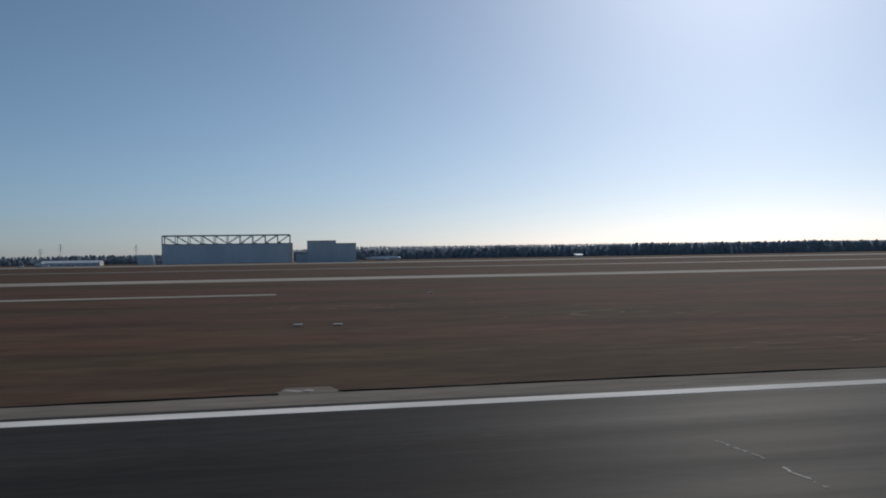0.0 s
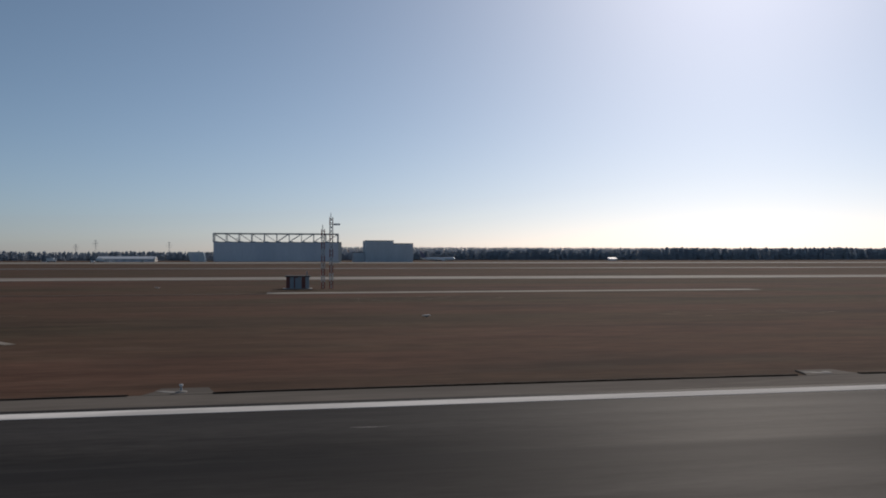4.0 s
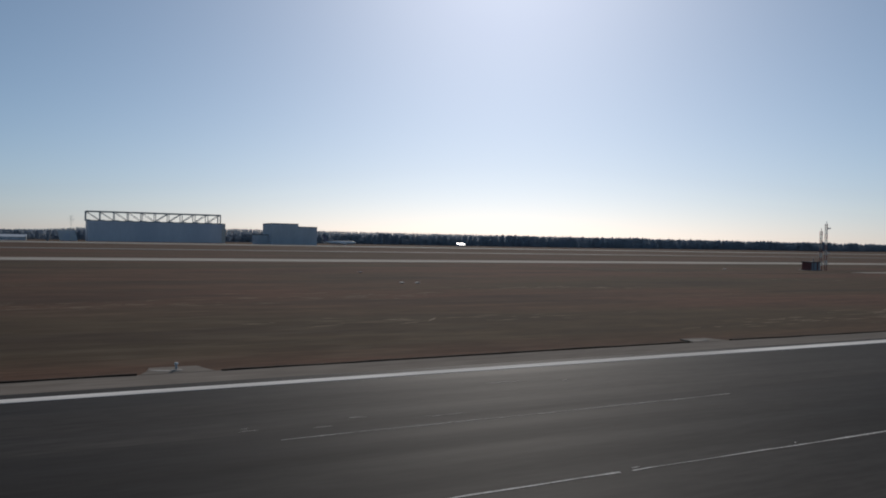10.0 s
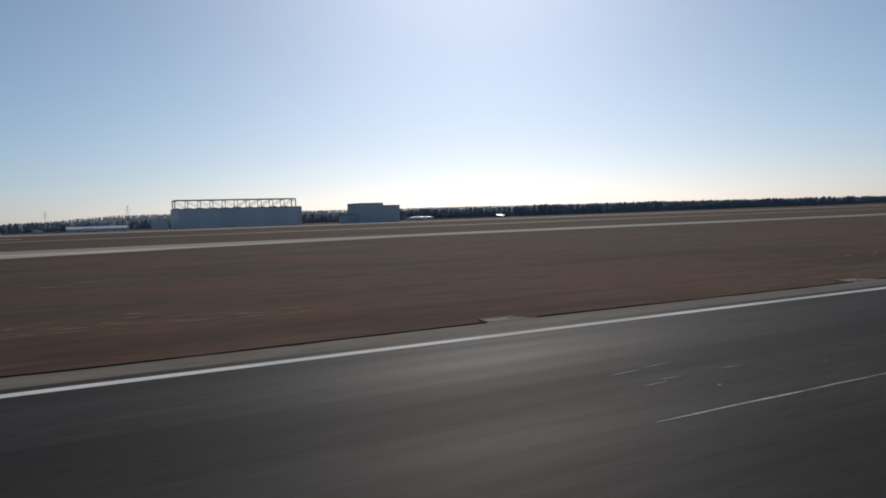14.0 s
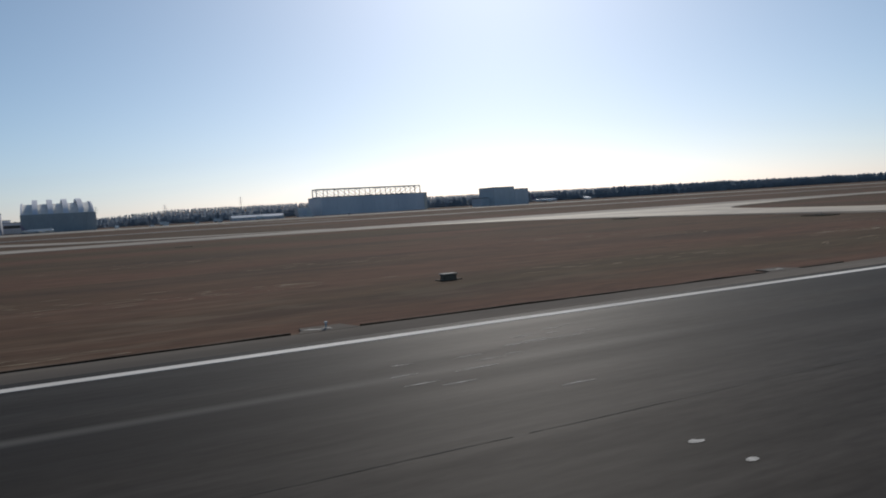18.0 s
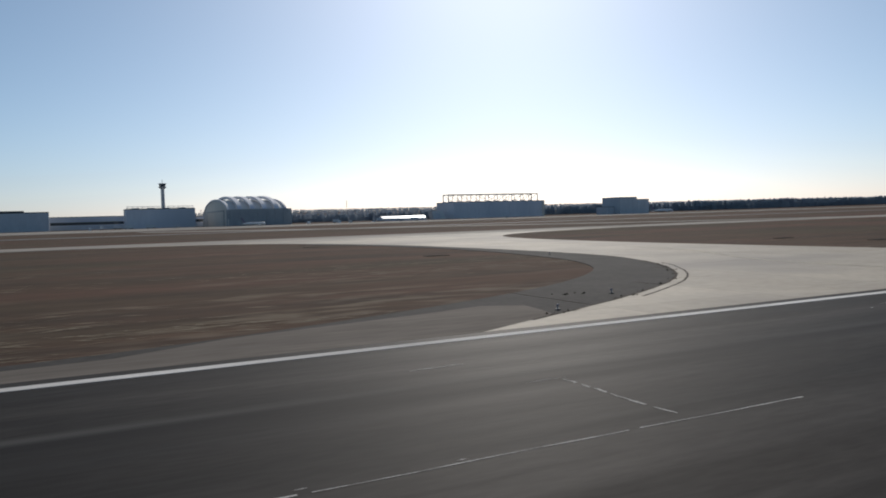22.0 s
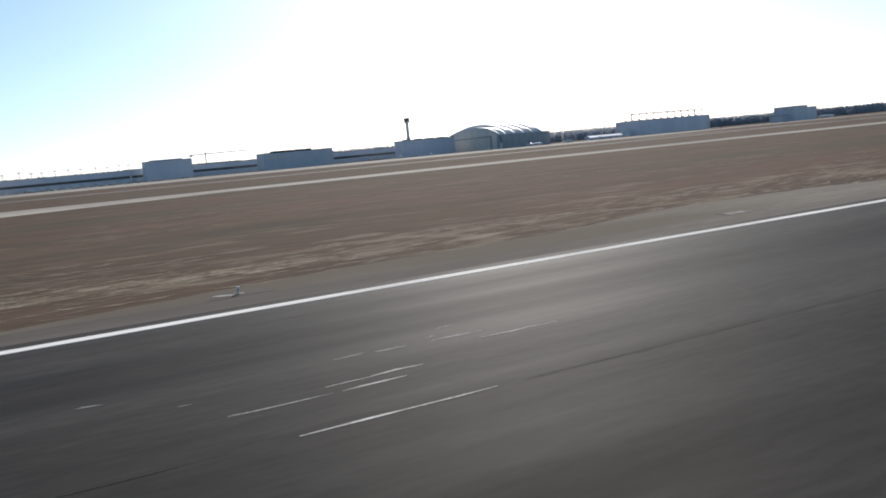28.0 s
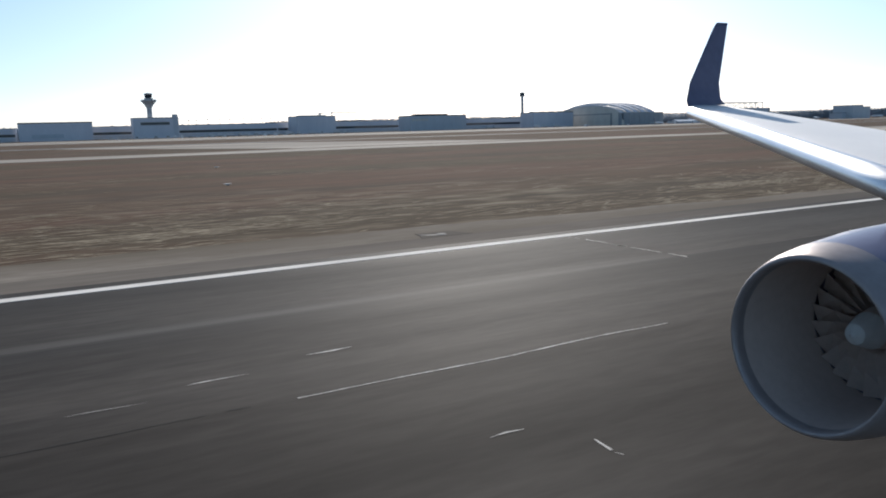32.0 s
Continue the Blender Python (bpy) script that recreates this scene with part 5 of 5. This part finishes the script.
# parked aircraft and vehicles far off
def far_airliner(x, y, turn, s):
    t = thing("parked_airliner", (x, y, 0), "white airliner parked on the apron", "aircraft", "parked airliners")
    t.matrix_world = pose(x, y, 0, 0, 0, turn) @ Matrix.Scale(s, 4)
    part("fuselage", turned([(0.05, -12.4), (0.7, -12.0), (1.15, -10.8), (1.2, -9), (1.2, 5.5), (0.8, 9.5), (0.2, 12.2)], 16, "X", (0, 0, 2.2), True), M_AIRWHITE, t, smooth=True)
    for sgn in (-1, 1):
        part("wing", slab([(-3.5, sgn * 1.0), (0.5, sgn * 1.0), (3.6, sgn * 10.8), (2.6, sgn * 10.8)], 1.75, 1.95), M_WING, t)
        part("tailplane", slab([(9.2, sgn * 0.5), (11.4, sgn * 0.5), (12.6, sgn * 4.2), (11.6, sgn * 4.2)], 3.0, 3.1), M_WING, t)
        part("engine", turned([(0.62, -1.4), (0.7, -0.8), (0.62, 0.6), (0.4, 1.3)], 14, "X", (-2.6, sgn * 3.4, 1.2), True), M_AIRWHITE, t)
        part("main_gear", beam(bmesh.new(), (1.2, sgn * 1.7, 0), (1.2, sgn * 1.7, 1.9), 0.22), M_STEEL, t)
    fin = bmesh.new()
    vs = [fin.verts.new((x, yy, z)) for yy in (-0.15, 0.15) for x, z in ((8.2, 3.0), (11.6, 3.0), (13.4, 7.6), (11.8, 7.6))]
    for f in ((0, 1, 2, 3), (7, 6, 5, 4), (0, 4, 5, 1), (1, 5, 6, 2), (2, 6, 7, 3), (3, 7, 4, 0)):
        fin.faces.new([vs[i] for i in f])
    part("fin", fin, M_NAVY, t, "dark blue tail fin")
    part("nose_gear", beam(bmesh.new(), (-9.6, 0, 0), (-9.6, 0, 1.4), 0.2), M_STEEL, t)
    return t


far_airliner(44, 446, 180, 0.85)
far_airliner(-272, 418, 200, 0.6)

van = thing("white_airfield_building", (236, 640, 0), "small bright white building before the forest", "hut")
part("body", boxed(-3.4, 3.4, 0, 5, 0, 1.7, 0.1), M_AIRWHITE, van)
# Roof tilted towards the camera, its shape standing in for a sun glint.
bm = boxed(-3.7, 3.7, -0.4, 5.3, 1.7, 1.9)
for v in bm.verts:
    v.co.z += 0.20 * (v.co.y + 0.4)
part("roof", bm, M_AIRWHITE, van, "white roof tilted towards the camera to imitate a glint")
part("door", boxed(-1, 1, -0.1, 0, 0, 1.6), M_HAZECLAD, van)


def car(x, y, turn, tall=1.0):
    t = thing("parked_car", (x, y, 0.06), "parked airport vehicle on the apron", "car", "parked vehicles")
    t.matrix_world = pose(x, y, 0.06, 0, 0, turn)
    part("body", boxed(-1.35, 1.35, -0.55, 0.55, 0.15, 0.55, 0.08), M_CAR, t)
    part("cabin", boxed(-0.8, 0.9, -0.5, 0.5, 0.55, 0.95 * tall, 0.1), M_CAR, t)
    part("windscreen", boxed(-0.84, -0.80, -0.44, 0.44, 0.6, 0.88), M_GLASS, t)
    for wx in (-0.85, 0.85):
        for wy in (-0.5, 0.5):
            part("wheel", turned([(0.01, -0.08), (0.2, -0.08), (0.2, 0.08), (0.01, 0.08)], 12), M_RUBBER, t).matrix_local = pose(wx, wy, 0.2, 90, 0, 0)
    return t


car_a, car_b = car(-560, 480, 0), car(-554, 481, 0, 1.7)
for i in range(46):
    if i < 30:
        x, y = -640 + i * 5.0 + random.uniform(-1, 1), 476 + random.uniform(-6, 10)
    else:
        x, y = random.choice((random.uniform(-360, -200), random.uniform(-200, -110))), random.uniform(400, 470)
    copy_thing(random.choice((car_a, car_b)), pose(x, y, 0.06, 0, 0, random.choice((0, 0, 90, 20))))

def service_truck(x, y, turn):
    t = thing("service_truck", (x, y, 0.0), "white airport service truck parked before the terminal", "truck", "service trucks")
    t.matrix_world = pose(x, y, 0.0, 0, 0, turn)
    part("box_body", boxed(-2.6, 1.3, -0.8, 0.8, 0.55, 2.3, 0.06), M_AIRWHITE, t)
    part("cab", boxed(1.4, 2.6, -0.75, 0.75, 0.4, 1.7, 0.12), M_AIRWHITE, t)
    part("windscreen", boxed(2.6, 2.63, -0.66, 0.66, 1.0, 1.55), M_GLASS, t)
    part("chassis", boxed(-2.5, 2.5, -0.6, 0.6, 0.3, 0.5), M_ROOFDARK, t)
    for wx in (-1.7, 1.8):
        for wy in (-0.7, 0.7):
            part("wheel", turned([(0.01, -0.12), (0.32, -0.12), (0.32, 0.12), (0.01, 0.12)], 12), M_RUBBER, t).matrix_local = pose(wx, wy, 0.32, 90, 0, 0)
    return t


truck = service_truck(-564, 556, 0)
for x, y, turn in ((-557, 558, 4), (-551, 557, 0), (-544, 556, 90), (-538.5, 557, 0), (-531, 555, 0), (-525, 556, 180), (-516, 558, 0), (-508, 556, 0), (-500, 557, 90), (-489, 558, 0), (-470, 556, 0), (-330, 480, 0), (-318, 481, 0), (-331, 556, 0), (-323, 557, 0), (-345, 470, 90), (-207, 470, 0), (-176, 472, 0), (-150, 474, 0)):
    copy_thing(truck, pose(x, y, 0, 0, 0, turn))

# ---- forest ----
def forest(name, label, rows, hx, hz, clumps, seed):
    """Rows of trees, each a thin trunk under many loose leaf clumps; rows: (distance, x from, x to, trees, share of the height)."""
    rng = np.random.default_rng(seed)
    verts, faces = [], []
    for y0, x0, x1, count, tall in rows:
        for i in range(count):
            x = x0 + (x1 - x0) * (i + rng.random()) / count
            y = y0 + rng.uniform(-3, 3) + 12 * math.sin(x * 0.011) + (0.18 * max(0, x - 300) if y0 < 1000 else 0)
            base = land(x, y)
            h = np.interp(x, hx, hz) * tall * rng.uniform(0.86, 1.0) * (0.97 + 0.12 * noise.noise(Vector((x * 0.02, y0, 0)))) - (base if y0 < 1000 else 0)
            r, cone = h * rng.uniform(0.22, 0.34), rng.random() < 0.45
            k = len(verts)
            verts += [(x - 0.12, y, base - 0.3), (x + 0.12, y, base - 0.3), (x, y, base + h * 0.9)]
            faces.append((k, k + 1, k + 2))
            for j in range(clumps):
                f = (j + rng.random()) / clumps
                wide = r * ((1.05 - 0.9 * f) if cone else math.sqrt(max(0.05, 1.0 - (2.0 * f - 0.9) ** 2)))
                a, q = rng.uniform(0, 6.283), wide * rng.uniform(0.2, 1.0)
                c = Vector((x + q * math.cos(a), y + q * math.sin(a), base + h * (0.04 + 0.84 * f)))
                s = h * rng.uniform(0.10, 0.17) * (0.65 if cone and f > 0.7 else 1.0)
                t = rng.normal(0, 0.3)
                u = Vector((math.cos(t), math.sin(t), rng.normal(0, 0.25))) * s
                v = Vector((rng.normal(0, 0.3), rng.normal(0, 0.15), 1.0)).normalized() * s * rng.uniform(0.6, 1.0)
                k = len(verts)
                verts += [tuple(c + u), tuple(c + v), tuple(c - u * 0.9), tuple(c - v)]
                faces.append((k, k + 1, k + 2, k + 3))
    me = bpy.data.meshes.new(name)
    me.from_pydata(verts, [], faces)
    me.materials.append(M_HAZETREE)
    return tagged(new(name, me), label, "forest", kind="stuff")


forest("far_forest", "mixed forest along the far edge, distance haze painted into its colour", ((682, -1400, 1700, 1100, 0.6), (688, -1400, 1700, 1500, 1.0), (699, -1400, 1700, 700, 0.9)),
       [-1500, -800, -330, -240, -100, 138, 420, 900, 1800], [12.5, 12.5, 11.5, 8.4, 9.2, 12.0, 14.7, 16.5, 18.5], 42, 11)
forest("ridge_forest", "wooded ridge beyond the airfield, distance haze painted into its colour", ((1050, -330, 1500, 420, 0.9), (1500, -330, 2200, 520, 0.9), (1950, -330, 2800, 620, 0.95), (2380, -330, 3200, 900, 1.0)), [-330, 3200], [11, 12], 16, 12)

# ---- the airliner's starboard wing and engine, placed to fit the camera's last view, on added gear ----
AX = -693.95
jet = thing("airliner_wing", (AX, 0, 0.03), "silver airliner wing with navy winglet and blue engine on added gear", "aircraft")


def airfoil(le, te, thick, n=12):
    """A closed section between a leading and a trailing edge point in the x-z plane at one y."""
    (x0, y, z0), (x1, _, z1) = le, te
    up, dn = [], []
    for k in range(n + 1):
        u = (1 - math.cos(math.pi * k / n)) / 2
        h = thick * 2.6 * (0.2969 * math.sqrt(u) - 0.126 * u - 0.3516 * u * u + 0.2843 * u ** 3 - 0.1036 * u ** 4) / 0.26
        up.append((x0 + (x1 - x0) * u, y, z0 + (z1 - z0) * u + h * 0.62))
        dn.append((x0 + (x1 - x0) * u, y, z0 + (z1 - z0) * u - h * 0.38))
    return up + dn[-2:0:-1]


def lofted(sections, u0=None):
    bm = bmesh.new()
    rings = [[bm.verts.new(p) for p in s] for s in sections]
    for a, b in zip(rings, rings[1:]):
        for k in range(len(a)):
            bm.faces.new((a[k], a[(k + 1) % len(a)], b[(k + 1) % len(a)], b[k]))
    bm.faces.new(rings[0])
    bm.faces.new(rings[-1][::-1])
    bmesh.ops.recalc_face_normals(bm, faces=bm.faces)
    return bm


def le_at(y):
    return 10.65 - 0.51 * (9.9 - y), 2.46 - 0.150 * (9.9 - y) - 0.004 * (9.9 - y) ** 2 * 0.5


def te_at(y):
    return (11.55 - 0.02 * (9.9 - y)) if y > 3.2 else 11.42


secs = []
for y in (0.45, 1.2, 2.1, 3.2, 4.6, 6.0, 7.4, 8.7, 9.9):
    lx, lz = le_at(y)
    tx = te_at(y)
    secs.append(airfoil((lx, y, lz), (tx, y, lz + 0.03), (tx - lx) * 0.058))
part("wing_skin", lofted(secs), M_WING, jet, "silver wing skin with the sun's glare painted in as white", smooth=True)
slat = []
for y in (3.0, 5.0, 7.2, 9.7):
    lx, lz = le_at(y)
    q = 1.0 - 0.50 * (y - 3.0) / 6.7
    slat.append([(lx + q * u, y, lz + q * v) for u, v in ((-0.16, -0.26), (-0.22, -0.21), (-0.25, -0.13), (-0.21, -0.04), (-0.14, 0.03), (-0.06, 0.075), (0.02, 0.09), (-0.02, 0.02), (-0.06, -0.18))])
part("slat", lofted(slat), M_SLAT, jet, "bright leading-edge slat", smooth=True)
for a, b in ((0.8, 1.6), (2.7, 6.6)):
    fl = []
    for y in (a, b):
        lx, lz = le_at(y)
        tx = te_at(y)
        fl.append(airfoil((tx - 0.25, y, lz - 0.02), (tx + 0.5, y, lz - 0.2), 0.05))
    part("flap", lofted(fl), M_WING, jet, smooth=True)
ail = []
for y in (6.8, 9.3):
    lx, lz = le_at(y)
    ail.append(airfoil((te_at(y) - 0.1, y, lz + 0.02), (te_at(y) + 0.16, y, lz + 0.01), 0.02))
part("aileron", lofted(ail), M_WING, jet, smooth=True)
for y in (3.4, 4.9, 6.3):
    lx, lz = le_at(y)
    part("flap_fairing", turned([(0.01, -0.9), (0.10, -0.6), (0.14, 0.0), (0.08, 0.7), (0.01, 1.0)], 10, "X", (te_at(y), y, lz - 0.14), True), M_AIRWHITE, jet, smooth=True)
lx, lz = le_at(9.9)
wl = [airfoil((lx + 0.02, 9.88, lz), (11.62, 9.88, lz + 0.05), 0.05), airfoil((lx + 0.12, 10.02, lz + 0.12), (11.66, 10.02, lz + 0.15), 0.04),
      airfoil((lx + 0.30, 10.12, lz + 0.45), (11.72, 10.12, lz + 0.45), 0.035), airfoil((11.79, 10.36, 3.92), (12.17, 10.36, 3.95), 0.02), airfoil((11.90, 10.38, 4.03), (12.21, 10.38, 4.04), 0.012)]
part("winglet", lofted(wl), M_NAVY, jet, "navy blue upswept winglet", smooth=True)

EX, EY, EZ = 3.15, 2.185, 1.172
ES = 0.79
part("inlet_lip", turned([(r * ES, u) for r, u in ((0.505, 0.07), (0.506, 0.03), (0.515, 0.005), (0.53, -0.003), (0.552, 0.02), (0.58, 0.10), (0.60, 0.20))], 48, "X", (EX, EY, EZ)), M_LIP, jet, "polished metal inlet lip", smooth=True)
part("cowling", turned([(r * ES, u) for r, u in ((0.60, 0.20), (0.645, 0.55), (0.66, 1.0), (0.64, 1.5), (0.56, 2.1), (0.50, 2.3), (0.48, 2.3))], 48, "X", (EX, EY, EZ)), M_NAVY, jet, "dark blue engine cowling", smooth=True)
part("inlet_liner", turned([(r * ES, u) for r, u in ((0.505, 0.07), (0.492, 0.35), (0.485, 0.62))], 48, "X", (EX, EY, EZ)), M_LINER, jet, smooth=True)
spin = part("spinner", turned([(r * ES, u) for r, u in ((0.005, 0.36), (0.06, 0.40), (0.13, 0.56), (0.16, 0.68))], 24, "X", (EX, EY, EZ)), M_LINER, jet, "grey conical spinner with a pale spot", smooth=True)
part("spinner_mark", turned([(r * ES, u) for r, u in ((0.005, 0.352), (0.066, 0.390), (0.118, 0.502), (0.119, 0.512))], 20, "X", (EX - 0.004, EY, EZ)), M_MASTWHITE, spin)
for k in range(24):
    a = 2 * math.pi * k / 24
    bl = bmesh.new()
    vs = []
    for r, tw in ((0.15 * ES, 0.5), (0.30 * ES, 0.8), (0.475 * ES, 1.05)):
        for s in (-1, 1):
            p = Vector((0.62 + s * 0.07 * math.cos(tw), s * 0.07 * math.sin(tw), r))
            p = Matrix.Rotation(a, 3, "X") @ p
            vs.append(bl.verts.new(p + Vector((EX, EY, EZ))))
    for i in (0, 2):
        bl.faces.new((vs[i], vs[i + 1], vs[i + 3], vs[i + 2]))
    r = bmesh.ops.solidify(bl, geom=bl.faces[:], thickness=0.008)
    part("fan_blade", bl, M_FAN, jet)
# Disc set close behind the blades to lighten the gaps between them.
part("fan_back", turned([(r * ES, u) for r, u in ((0.001, 0.71), (0.485, 0.71), (0.485, 0.75), (0.001, 0.75))], 32, "X", (EX, EY, EZ)), M_FAN, jet)
part("exhaust_cone", turned([(r * ES, u) for r, u in ((0.40, 2.1), (0.34, 2.6), (0.2, 3.0), (0.02, 3.3))], 24, "X", (EX, EY, EZ)), M_STEEL, jet, smooth=True)
part("pylon", lofted([[(EX + 0.7, EY - 0.06, EZ + 0.5), (EX + 0.7, EY + 0.06, EZ + 0.5), (EX + 0.7, EY + 0.06, EZ + 0.66), (EX + 0.7, EY - 0.06, EZ + 0.66)],
                      [(EX + 2.2, EY - 0.09, EZ + 0.3), (EX + 2.2, EY + 0.09, EZ + 0.3), (EX + 2.2, EY + 0.09, EZ + 0.78), (EX + 2.2, EY - 0.09, EZ + 0.78)],
                      [(EX + 4.4, EY - 0.07, EZ - 0.1), (EX + 4.4, EY + 0.07, EZ - 0.1), (EX + 4.4, EY + 0.07, EZ + 0.3), (EX + 4.4, EY - 0.07, EZ + 0.3)]]), M_AIRWHITE, jet)
chine = bmesh.new()
vs = [chine.verts.new(p) for p in ((EX + 0.24, EY + 0.465, EZ + 0.03), (EX + 0.75, EY + 0.50, EZ + 0.06), (EX + 0.70, EY + 0.68, EZ + 0.08), (EX + 0.32, EY + 0.64, EZ + 0.05))]
chine.faces.new(vs)
bmesh.ops.solidify(chine, geom=chine.faces[:], thickness=0.012)
part("cowl_strake", chine, M_NAVY, jet)
# Main gear is unseen, added so that the wing does not float.
for gy in (0.75, 1.15):
    wh = part("wheel", turned([(0.12, -0.10), (0.17, -0.10), (0.19, -0.02), (0.19, 0.02), (0.17, 0.10), (0.12, 0.10)], 20), M_STEEL, jet)
    wh.matrix_local = pose(9.4, gy, 0.355, 90, 0, 0)
    part("tyre", turned([(0.19, -0.12), (0.30, -0.13), (0.35, -0.09), (0.355, 0.0), (0.35, 0.09), (0.30, 0.13), (0.19, 0.12)], 28), M_RUBBER, wh, smooth=True)
lx, lz = le_at(0.95)
part("gear_leg", beam(bmesh.new(), (9.4, 0.95, 0.355), (9.35, 0.95, lz + 0.05), 0.075, 12), M_STEEL, jet)
part("axle", beam(bmesh.new(), (9.4, 0.7, 0.355), (9.4, 1.2, 0.355), 0.05, 10), M_STEEL, jet)
part("side_brace", beam(bmesh.new(), (9.4, 0.95, 0.55), (8.6, 1.1, lz), 0.04, 8), M_STEEL, jet)
